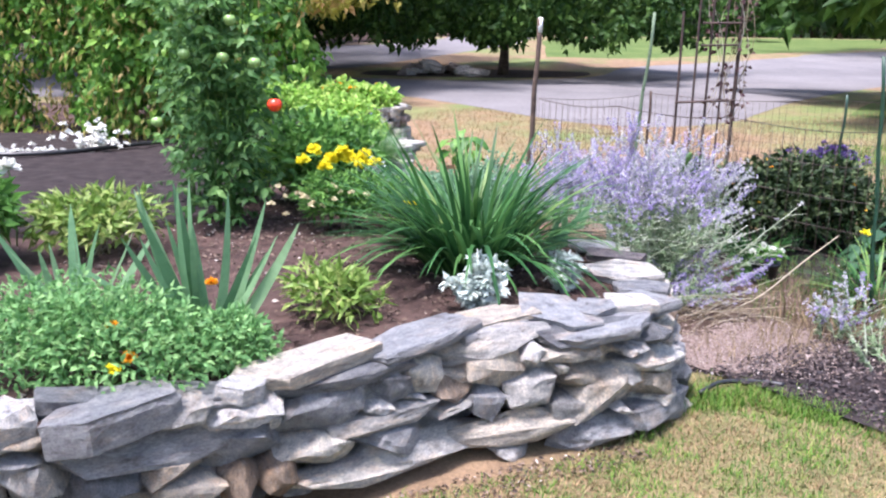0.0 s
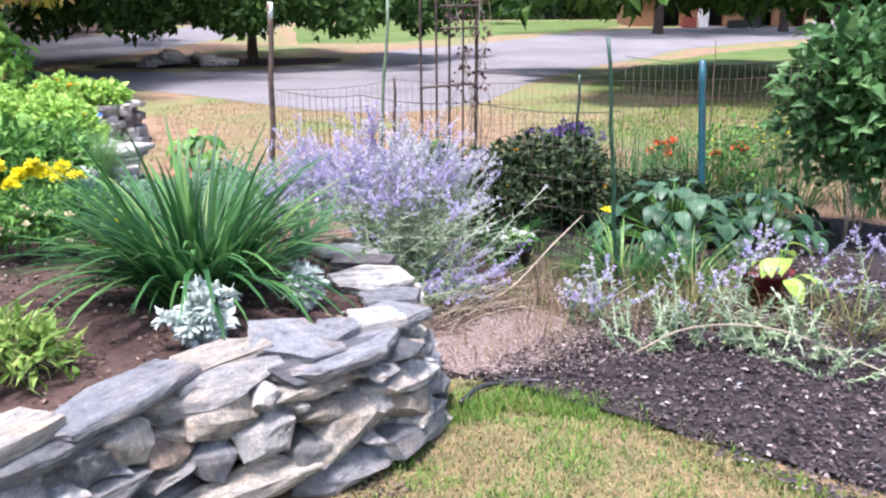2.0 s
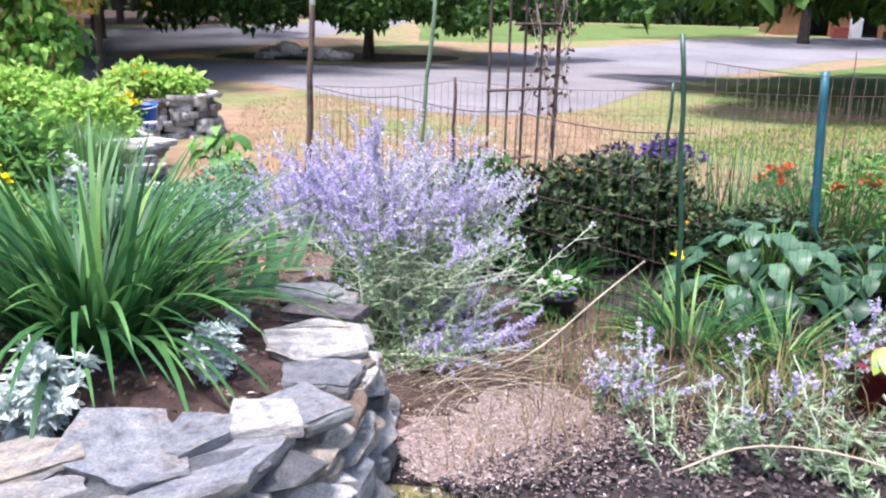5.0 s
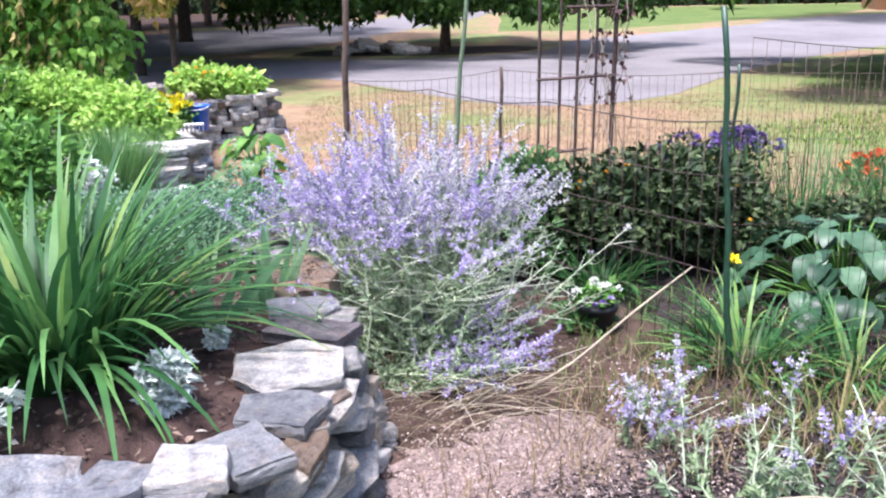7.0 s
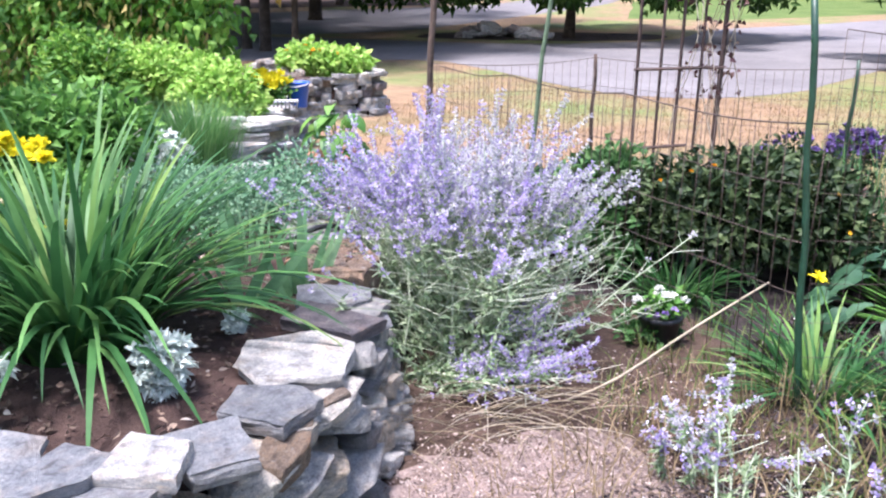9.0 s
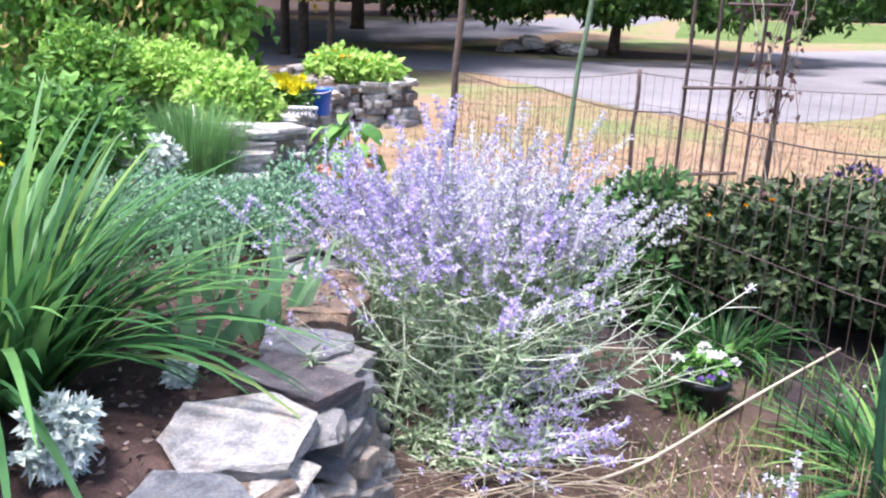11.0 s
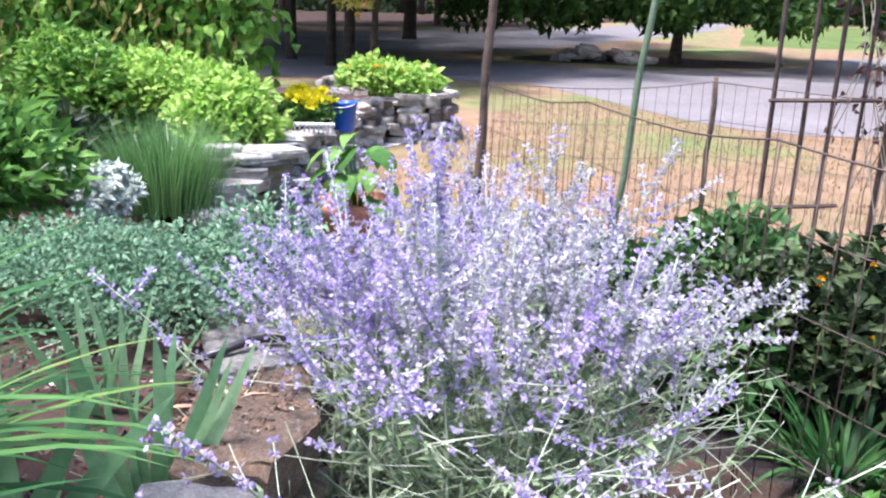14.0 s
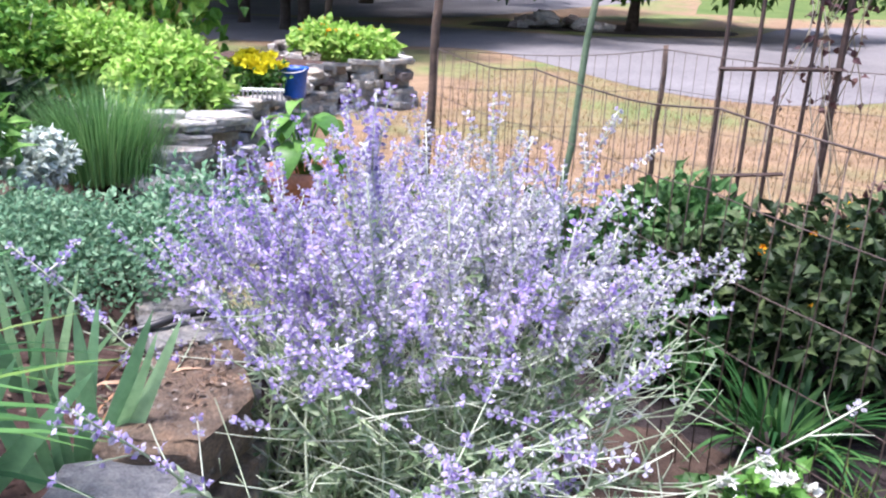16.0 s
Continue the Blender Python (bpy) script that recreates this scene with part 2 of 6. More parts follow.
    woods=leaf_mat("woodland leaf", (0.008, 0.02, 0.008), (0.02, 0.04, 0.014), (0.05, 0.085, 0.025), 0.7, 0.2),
    yellow=leaf_mat("yellow petal", (0.8, 0.66, 0.01), (0.86, 0.78, 0.02), (0.88, 0.84, 0.07), 0.6, 0.2),
    orange=leaf_mat("orange petal", (0.8, 0.3, 0.01), (0.85, 0.42, 0.01), (0.85, 0.6, 0.05), 0.6, 0.2),
    redorange=leaf_mat("red orange petal", (0.6, 0.06, 0.025), (0.68, 0.13, 0.045), (0.7, 0.26, 0.09), 0.6, 0.25),
    cream=leaf_mat("cream petal", (0.6, 0.5, 0.3), (0.75, 0.68, 0.48), (0.8, 0.78, 0.65), 0.6, 0.2),
    white=leaf_mat("white petal", (0.7, 0.7, 0.68), (0.8, 0.8, 0.78), (0.82, 0.82, 0.82), 0.6, 0.2),
    violet=leaf_mat("violet petal", (0.13, 0.08, 0.28), (0.2, 0.13, 0.37), (0.3, 0.23, 0.47), 0.7, 0.2),
    red=rough_mat("ripe tomato skin", (0.65, 0.03, 0.01), (0.75, 0.06, 0.015), 5, 0.25, 60, 0.0, 0.001),
    greenfruit=rough_mat("green tomato skin", (0.16, 0.28, 0.07), (0.24, 0.38, 0.12), 5, 0.3, 60, 0.0, 0.001),
    barn=rough_mat("brown stained boards", (0.22, 0.11, 0.05), (0.3, 0.16, 0.08), 2, 0.8, 20, 0.2, 0.01),
    dark=rough_mat("dark interior", (0.02, 0.018, 0.017), (0.05, 0.045, 0.04), 2, 0.8, 20, 0.2, 0.01),
    whitepaint=rough_mat("white paint", (0.7, 0.7, 0.68), (0.8, 0.8, 0.78), 3, 0.6, 40, 0.1, 0.002),
    crate=rough_mat("dark red crate", (0.2, 0.04, 0.03), (0.28, 0.06, 0.04), 3, 0.7, 40, 0.1, 0.002),
    roof=rough_mat("grey shingles", (0.1, 0.1, 0.1), (0.16, 0.155, 0.15), 3, 0.9, 20, 0.4, 0.01),
    hose=rough_mat("black hose", (0.01, 0.01, 0.01), (0.025, 0.025, 0.025), 8, 0.4, 40, 0.1, 0.001),
)


def ground_material():
    m, n, l, b = base_mat("dry lawn ground", 0.95)
    big = noise_tex(n, l, 0.22, 5)
    straw = ramp(n, [(0.3, (0.155, 0.096, 0.05)), (0.7, (0.27, 0.178, 0.1))])
    med = noise_tex(n, l, 3, 6)
    l.new(med.outputs[0], straw.inputs[0])
    green = ramp(n, [(0.3, (0.085, 0.13, 0.03)), (0.7, (0.17, 0.19, 0.06))])
    l.new(med.outputs[0], green.inputs[0])
    k = ramp(n, [(0.46, (0, 0, 0)), (0.6, (1, 1, 1))])
    l.new(big.outputs[0], k.inputs[0])
    c = mix_rgb(n, l, k.outputs[0], straw.outputs[0], green.outputs[0])
    f = noise_tex(n, l, 55, 6)
    fv = ramp(n, [(0.3, (0.7, 0.7, 0.7)), (0.7, (1.2, 1.2, 1.2))])
    l.new(f.outputs[0], fv.inputs[0])
    c = mix_rgb(n, l, 1.0, c, fv.outputs[0], "MULTIPLY")
    l.new(c, b.inputs["Base Color"])
    bump(n, l, b, f.outputs[0], 0.8, 0.03)
    return m


M["ground"] = ground_material()


# ---- mesh helpers ----
def zg(y):
    """Height of the land: flat garden, then gently rising to the woods."""
    return float(np.interp(y, (7, 30, 65), (0, 0.46, 2.385)))


JOINED = {'foliage', 'stems', 'flowers', 'calyxes', 'needles', 'dry_leaves', 'vine_leaves', 'vine_stems', 'crown', 'trunks', 'blooms'}


def mesh_obj(name, V, F, material, parent=None, label="", smooth=False):
    me = bpy.data.meshes.new(name)
    me.from_pydata(np.asarray(V).tolist() if isinstance(V, np.ndarray) else V, [], F.tolist() if isinstance(F, np.ndarray) else F)
    me.materials.append(material)
    if smooth:
        me.polygons.foreach_set("use_smooth", [True] * len(me.polygons))
    me.update()
    ob = new(name, me)
    if parent is not None:
        ob.parent = parent
    if label:
        ob["label"] = label
    if parent is not None and name in JOINED:
        ob["kind"] = "stuff"
    return ob


def part(name, bm, material, parent, label="", smooth=False):
    me = bpy.data.meshes.new(name)
    bm.to_mesh(me)
    bm.free()
    me.materials.append(material)
    if smooth:
        me.polygons.foreach_set("use_smooth", [True] * len(me.polygons))
    ob = new(name, me)
    if parent is not None:
        ob.parent = parent
    if label:
        ob["label"] = label
    return ob


def thing(name, x, y, z, label, category, group="", kind="", rz=0):
    ob = new(name)
    ob.empty_display_size = 0.1
    ob.matrix_basis = pose(x, y, z, 0, 0, rz)
    return tagged(ob, label, category, group, kind)


def unit(v):
    v = np.asarray(v, float)
    return v / np.maximum(np.linalg.norm(v, axis=-1, keepdims=True), 1e-9)


def rand_dirs(n, zmin=-1.0, zmax=1.0):
    z = rng.uniform(zmin, zmax, n)
    a = rng.uniform(0, 2 * np.pi, n)
    r = np.sqrt(np.maximum(0, 1 - z * z))
    return np.stack([r * np.cos(a), r * np.sin(a), z], 1)


def leaf_arrays(P, D, L, W, fold=0.3, droop=0.25):
    """Pointed oval leaves, folded on the midrib: n x 8 points, 4 quads each."""
    P, D = np.asarray(P, float), unit(D)
    n = len(P)
    L, W = np.broadcast_to(L, n)[:, None], np.broadcast_to(W, n)[:, None]
    up = unit(rand_dirs(n, 0.2, 1.0))
    S = unit(np.cross(D, up))
    N = np.cross(S, D)
    mid = P + D * L * 0.45 + N * L * 0.05
    tip = P + D * L - N * L * droop
    q = [P, P + D * L * 0.2 + S * W * 0.36 + N * W * fold * 0.5, mid + S * W * 0.5 + N * W * fold * 0.5, tip,
         mid - S * W * 0.5 + N * W * fold * 0.5, P + D * L * 0.2 - S * W * 0.36 + N * W * fold * 0.5, mid]
    V = np.stack(q, 1).reshape(-1, 3)
    b = (np.arange(n) * 7)[:, None, None]
    F = (np.array([[0, 6, 2, 1], [6, 3, 2, 2], [0, 5, 4, 6], [6, 4, 3, 3]])[None] + b).reshape(-1, 4)
    F = [tuple(f[:3]) if f[2] == f[3] else tuple(f) for f in F.tolist()]
    return V, F


def leaves(name, P, D, L, W, material, parent=None, label="", fold=0.3, droop=0.25):
    V, F = leaf_arrays(P, D, L, W, fold, droop)
    return mesh_obj(name, V, F, material, parent, label)


def blade_arrays(P, yaw, lean, L, W, bend, seg=3):
    """Grass-like blades: tapering strips that arch over by bend (radians)."""
    P = np.asarray(P, float)
    n = len(P)
    yaw, lean, L, W, bend = (np.broadcast_to(a, n).astype(float) for a in (yaw, lean, L, W, bend))
    out = np.stack([np.cos(yaw), np.sin(yaw), np.zeros(n)], 1)
    S = np.stack([-np.sin(yaw), np.cos(yaw), np.zeros(n)], 1)
    cur, rows = P.copy(), []
    for i in range(seg + 1):
        f = i / seg
        w = (W * (1 - f) ** 0.6 * 0.5)[:, None]
        if i < seg:
            rows += [cur - S * w, cur + S * w]
        else:
            rows.append(cur)
        a = lean + bend * (f + 0.5 / seg)
        step = (np.sin(a)[:, None] * out + np.cos(a)[:, None] * np.array([0, 0, 1.0])) * (L / seg)[:, None]
        cur = cur + step
    k = 2 * seg + 1
    V = np.stack(rows, 1).reshape(-1, 3)
    one = [(2 * i, 2 * i + 1, 2 * i + 3, 2 * i + 2) for i in range(seg - 1)] + [(2 * seg - 2, 2 * seg - 1, 2 * seg)]
    F = [tuple(v + b for v in f) for b in range(0, n * k, k) for f in one]
    return V, F


def blades(name, P, yaw, lean, L, W, bend, material, parent=None, label="", seg=3):
    V, F = blade_arrays(P, yaw, lean, L, W, bend, seg)
    return mesh_obj(name, V, F, material, parent, label)


class Tubes:
    """Collects round stems into one mesh."""

    def __init__(self):
        self.V, self.F = [], []

    def add(self, pts, r0, r1, sides=4):
        pts = np.asarray(pts, float)
        n, base = len(pts), len(self.V)
        tan = unit(np.gradient(pts, axis=0))
        ref = np.array([0.0, 0, 1]) if abs(tan[0][2]) < 0.8 else np.array([1.0, 0, 0])
        for i in range(n):
            u = unit(np.cross(tan[i], ref))
            v = np.cross(tan[i], u)
            r = r0 + (r1 - r0) * i / (n - 1)
            for k in range(sides):
                a = 2 * math.pi * k / sides
                self.V.append(tuple(pts[i] + r * (math.cos(a) * u + math.sin(a) * v)))
        for i in range(n - 1):
            for k in range(sides):
                a, b = base + i * sides + k, base + i * sides + (k + 1) % sides
                self.F.append((a, b, b + sides, a + sides))
        self.F.append(tuple(base + k for k in range(sides))[::-1])
        self.F.append(tuple(base + (n - 1) * sides + k for k in range(sides)))

    def make(self, name, material, parent=None, label="", smooth=True):
        return mesh_obj(name, self.V, self.F, material, parent, label, smooth)


def arc(p, yaw, lean, L, bend, n=6):
    """Points of a stem that starts at p and leans over on the way."""
    p, out = np.array(p, float), [np.array(p, float)]
    for i in range(n):
        a = lean + bend * (i + 0.5) / n
        p = p + np.array([math.sin(a) * math.cos(yaw), math.sin(a) * math.sin(yaw), math.cos(a)]) * L / n
        out.append(p)
    return np.array(out)


def blob_points(n, r, shell=0.35, zmin=-0.2, lumps=5):
    """Points in an uneven crown: several overlapping lobes, denser towards the outside."""
    c = rand_dirs(lumps, zmin, 1.0) * rng.uniform(0.25, 0.6, (lumps, 1))
    s = rng.uniform(0.45, 0.75, lumps)
    k = rng.integers(0, lumps, n)
    d = rand_dirs(n, -0.8, 1.0)
    rad = (shell + (1 - shell) * rng.random(n)) ** 0.5
    return (c[k] + d * (rad * s[k])[:, None]) * np.asarray(r), d


HEADS = {}


def petals(name, C, R, material, parent, label="", n=14, cup=0.4):
    """Ruffled flower heads, each an object; three shapes shared by all of a colour."""
    key = (material.name, n)
    if key not in HEADS:
        HEADS[key] = []
        for k in range(3):
            d = rand_dirs(n, -0.1, 1.0)
            V, F = leaf_arrays(d * 0.0, d, np.full(n, 1.0), 0.75, cup, 0.1)
            me = bpy.data.meshes.new(name)
            me.from_pydata(V.tolist(), [], F)
            bm = bmesh.new()
            bm.from_mesh(me)
            bmesh.ops.remove_doubles(bm, verts=bm.verts[:], dist=0.0005)
            bm.to_mesh(me)
            bm.free()
            me.materials.append(material)
            HEADS[key].append(me)
    for i, (c, r) in enumerate(zip(C, np.broadcast_to(R, len(C)))):
        ob = new(name, HEADS[key][i % 3])
        ob.matrix_basis = pose(c[0], c[1], c[2], rng.uniform(-20, 20), rng.uniform(-20, 20), rng.uniform(0, 360)) @ Matrix.Diagonal((r, r, r, 1))
        ob.parent = parent
        if label:
            ob["label"] = label


def box_bm(sx, sy, sz, bevel=0.0, z0=0.0):
    bm = bmesh.new()
    bmesh.ops.create_cube(bm, size=1, matrix=Matrix.Translation((0, 0, z0 + sz / 2)) @ Matrix.Diagonal((sx, sy, sz, 1)))
    if bevel:
        bmesh.ops.bevel(bm, geom=bm.edges[:], offset=bevel, segments=1, affect='EDGES')
    return bm


def lathe(name, profile, material, parent=None, label="", sides=28):
    V, F = [], []
    for r, z in profile:
        for k in range(sides):
            a = 2 * math.pi * k / sides
            V.append((r * math.cos(a), r * math.sin(a), z))
    for i in range(len(profile) - 1):
        for k in range(sides):
            a, b = i * sides + k, i * sides + (k + 1) % sides
            F.append((a, b, b + sides, a + sides))
    F.append(tuple(range(sides))[::-1])
    F.append(tuple(range((len(profile) - 1) * sides, len(profile) * sides)))
    return mesh_obj(name, V, F, material, parent, label, True)


# ---- land ----
def ground_sheet():
    xs = np.unique(np.concatenate([np.linspace(-14, 16, 61), [-900, -300, -120, -60, -30, 30, 60, 120, 300, 900]]))
    ys = np.unique(np.concatenate([np.linspace(-10, 30, 81), np.linspace(30, 65, 30), [-900, -200, -40, 90, 140, 300, 900]]))
    V = [(x, y, zg(y)) for y in ys for x in xs]
    nx = len(xs)
    F = [(j * nx + i, j * nx + i + 1, (j + 1) * nx + i + 1, (j + 1) * nx + i) for j in range(len(ys) - 1) for i in range(nx - 1)]
    return tagged(mesh_obj("ground", V, F, M["ground"]), "dry straw-coloured lawn with greener patches", "lawn", kind="structure")


ground_sheet()


def spline(pts, n):
    """n points along a smooth line through pts."""
    p = np.asarray(pts, float)
    p = np.vstack([2 * p[0] - p[1], p, 2 * p[-1] - p[-2]])
    out = []
    for u in np.linspace(0, len(pts) - 1 - 1e-6, n):
        i, f = int(u), u - int(u)
        a, b, c, d = p[i:i + 4]
        out.append(0.5 * (2 * b + (c - a) * f + (2 * a - 5 * b + 4 * c - d) * f * f + (3 * b - a - 3 * c + d) * f ** 3))
    return np.array(out)


def ribbon(name, near, far, lift, label, material, n=90, across=40):
    a, b = spline(near, n), spline(far, n)
    V = []
    for i in range(n):
        for j in range(across + 1):
            p = a[i] + (b[i] - a[i]) * j / across
            V.append((p[0], p[1], zg(p[1]) + lift))
    F = [(i * (across + 1) + j, (i + 1) * (across + 1) + j, (i + 1) * (across + 1) + j + 1, i * (across + 1) + j + 1) for i in range(n - 1) for j in range(across)]
    return tagged(mesh_obj(name, V, F, material), label, "driveway", kind="structure")


ribbon("road", [(-60, 8), (-30, 13), (-12, 17.8), (-5, 19.2), (-2.2, 20.2), (-0.6, 18.5), (1.6, 15.1), (3.2, 14.4), (4.9, 15.7), (5.9, 17.4), (8.8, 22), (15.2, 29.5), (25, 37), (60, 52)],
       [(-60, 26), (-30, 27), (-14, 28), (-8, 28), (-4.7, 27.4), (-2.5, 26.8), (0, 26.9), (2, 28), (4.3, 30.5), (6, 34.5), (9.9, 37.6), (15.2, 42.3), (22, 48), (60, 66)], 0.006, "pale grey gravel drive curving past the lawn", M["gravel"])
ribbon("road", [(-30, 26.9), (-14, 28.2), (-8.5, 30), (-5.5, 32), (-3.7, 35.7), (-1, 43), (2, 52), (4, 64)],
       [(-40, 40), (-22, 38), (-15, 41), (-11.4, 44.4), (-8, 47), (-5.3, 50), (-3, 56), (-2, 64)], 0.008, "pale grey gravel drive towards the woods", M["gravel"])


# ---- stone walls ----
class Line:
    def __init__(self, pts, n=120):
        self.p = spline(pts, n)
        self.s = np.concatenate([[0], np.cumsum(np.linalg.norm(np.diff(self.p, axis=0), axis=1))])
        self.len = self.s[-1]

    def at(self, s):
        s = min(max(s, 0.03), self.len - 0.03)
        p = np.array([np.interp(s, self.s, self.p[:, k]) for k in (0, 1)])
        q = np.array([np.interp(s + 0.02, self.s, self.p[:, k]) - np.interp(s - 0.02, self.s, self.p[:, k]) for k in (0, 1)])
        return p, q / np.linalg.norm(q)


def stone_mesh(seed, slab):
    """A broken stone, 1 x 1 x 1, its base at z = 0. Slabs are flat with sheer, layered sides; fieldstones are blunt blocks with split faces."""
    r = random.Random(seed)
    k = Vector((seed * 1.7, seed * 0.9, seed * 2.3))
    bm = bmesh.new()
    if slab:
        n = r.choice((4, 5, 5, 6))
        ph = r.uniform(0.5, 1.1)
        cut = []
        for i in range(n):
            a = ph + 2 * math.pi * (i + r.uniform(-0.22, 0.22)) / n
            c, q = math.cos(a), math.sin(a)
            e = 1 / max(abs(c), abs(q)) ** 0.9
            cut.append((0.5 * c * e * r.uniform(0.88, 1.04), 0.5 * q * e * r.uniform(0.88, 1.04)))
        ring = []
        for i in range(n):
            (ax, ay), (bx, by) = cut[i], cut[(i + 1) % n]
            ring.append((ax, ay))
            for f in (0.22, 0.45, 0.7, 0.88):
                f, o = f + r.uniform(-0.06, 0.06), r.uniform(-0.028, 0.028)
                ring.append((ax + (bx - ax) * f + o * (by - ay), ay + (by - ay) * f - o * (bx - ax)))
        tx, ty = r.uniform(-0.12, 0.12), r.uniform(-0.12, 0.12)
        rows = []
        for z, w in ((0.0, 0.95), (0.35, 0.99), (0.7, 1.0), (0.95, 0.985), (1.0, 0.965)):
            sx, sy = r.uniform(-0.012, 0.012), r.uniform(-0.02, 0.02)
            rows.append([bm.verts.new((x * w * r.uniform(0.985, 1.012) + sx, y * w * r.uniform(0.98, 1.015) + sy, z * (1 + tx * x + ty * y) + (r.uniform(-0.13, 0.13) if 0 < z < 0.9 else 0))) for x, y in ring])
        m = len(ring)
        for lo, hi in zip(rows, rows[1:]):
            for i in range(m):
                bm.faces.new((lo[i], lo[(i + 1) % m], hi[(i + 1) % m], hi[i]))
        bm.faces.new(rows[0][::-1])
        inner_ring = [bm.verts.new((v.co.x * 0.55, v.co.y * 0.55, v.co.z + 0.05 * noise.noise(v.co * 3 + k))) for v in rows[-1]]
        for i in range(m):
            bm.faces.new((rows[-1][i], rows[-1][(i + 1) % m], inner_ring[(i + 1) % m], inner_ring[i]))
        bm.faces.new(inner_ring)
    else:
        for i in range(r.choice((19, 23, 27))):
            d = Vector((r.gauss(0, 1), r.gauss(0, 1), r.gauss(0, 1))).normalized()
            e = 1 / max(abs(d.x), abs(d.y), abs(d.z)) ** 0.82
            bm.verts.new(Vector((d.x, d.y, d.z)) * 0.5 * e * r.uniform(0.88, 1.06) + Vector((0, 0, 0.5)))
        bmesh.ops.convex_hull(bm, input=bm.verts[:])
        bmesh.ops.subdivide_edges(bm, edges=bm.edges[:], cuts=2, use_grid_fill=True)
        bm.normal_update()
        for v in bm.verts:
            v.co += v.normal * (0.028 * noise.noise(v.co * 5 + k) + 0.022 * noise.noise(v.co * 13 + k))
    bmesh.ops.recalc_face_normals(bm, faces=bm.faces[:])
    me = bpy.data.meshes.new("stone")
    bm.to_mesh(me)
    bm.free()
    return me


STONES = {}


def stone(material, parent, x, y, z, L, W, H, yaw, tx=0.0, ty=0.0, shape=0):
    key = (material, shape)
    if key not in STONES:
        STONES[key] = stone_mesh(shape * 31 + 5, shape > 13)
        STONES[key].materials.append(M[material])
    ob = new("stone", STONES[key])
    ob.matrix_basis = pose(x, y, z, tx, ty, yaw) @ Matrix.Diagonal((L, W, H, 1))
    ob.parent = parent
    return ob


def courses(parent, line, heights, z0, mix, seed, batter=0.1, s0=0.0, s1=None, longest=0.36, rise=None, shapes=(0, 14), ragged=1.0):
    """Dry-laid courses along a line, each stone a piece of its own."""
    r = random.Random(seed)
    z = z0
    total = sum(heights)
    s1 = line.len if s1 is None else s1
    for h in heights:
        s = s0 - r.uniform(0, 0.2)
        while s < s1:
            kind = r.choices([k for k, _ in mix], [w for _, w in mix])[0]
            L = 0.08 + (longest - 0.08) * r.random() ** 1.3 * (1.15 if kind == "slate" else 0.9)
            p, t = line.at(s + L / 2)
            o = np.array([t[1], -t[0]])
            W = r.uniform(0.17, 0.26)
            inset = batter * (z - z0) / total + r.uniform(-0.015, 0.035) * ragged
            c = p + o * (batter - inset - W / 2)
            lift = 1.0 if rise is None else rise(c[1])
            hh = h * r.uniform(0.72, 1.22) * lift
            if hh < h * lift * 0.86 and L > 0.12:
                stone(r.choice(("pale", "grey", "tan")), parent, c[0] + o[0] * 0.03, c[1] + o[1] * 0.03, z0 + (z - z0) * lift + hh - 0.012, L * r.uniform(0.35, 0.7), W * 0.7, h * lift - hh + 0.02, r.uniform(0, 360), 0, 0, r.randrange(*shapes))
            yaw = math.degrees(math.atan2(t[1], t[0])) + r.uniform(-9, 9)
            stone(kind, parent, c[0], c[1], z0 + (z - z0) * lift + r.uniform(-0.01, 0.008), L * 1.06, W, hh, yaw, r.uniform(-6, 6), r.uniform(-9, 9), r.randrange(*shapes))
            s += L + 0.004
        z += h


FRONT = Line([(-3.2, 0.4), (-1.9, 1.25), (-1.12, 1.78), (-0.74, 2.04), (-0.5, 2.17), (-0.16, 2.43), (0.12, 2.64), (0.5, 2.75), (0.8, 2.89), (0.98, 3.15), (1.04, 3.55), (1.05, 4.0), (0.95, 4.42), (0.8, 4.76), (0.5, 5.22), (0.15, 5.7), (-0.25, 6.1)], 200)
front_wall = thing("stone_wall", 0, 0, 0, "low dry-laid retaining wall of slate and fieldstone", "stone wall")
MIX = [("slate", 5), ("tan", 4), ("grey", 4), ("pale", 1.2), ("rust", 0.6)]
courses(front_wall, FRONT, (0.105, 0.1, 0.1, 0.095), 0.0, MIX, 3, 0.09, s1=2.42, longest=0.42)
courses(front_wall, FRONT, (0.08, 0.09, 0.08, 0.075, 0.07), 0.0, [("slate", 6), ("tan", 2), ("grey", 3), ("pale", 1), ("rust", 1)], 5, 0.09, s0=4.98, longest=0.4, shapes=(0, 26))
courses(front_wall, FRONT, (0.1, 0.1, 0.1, 0.09), 0.0, [("slate", 2), ("grey", 2), ("tan", 2), ("pale", 1)], 8, -0.07, s0=2.4, s1=4.9)
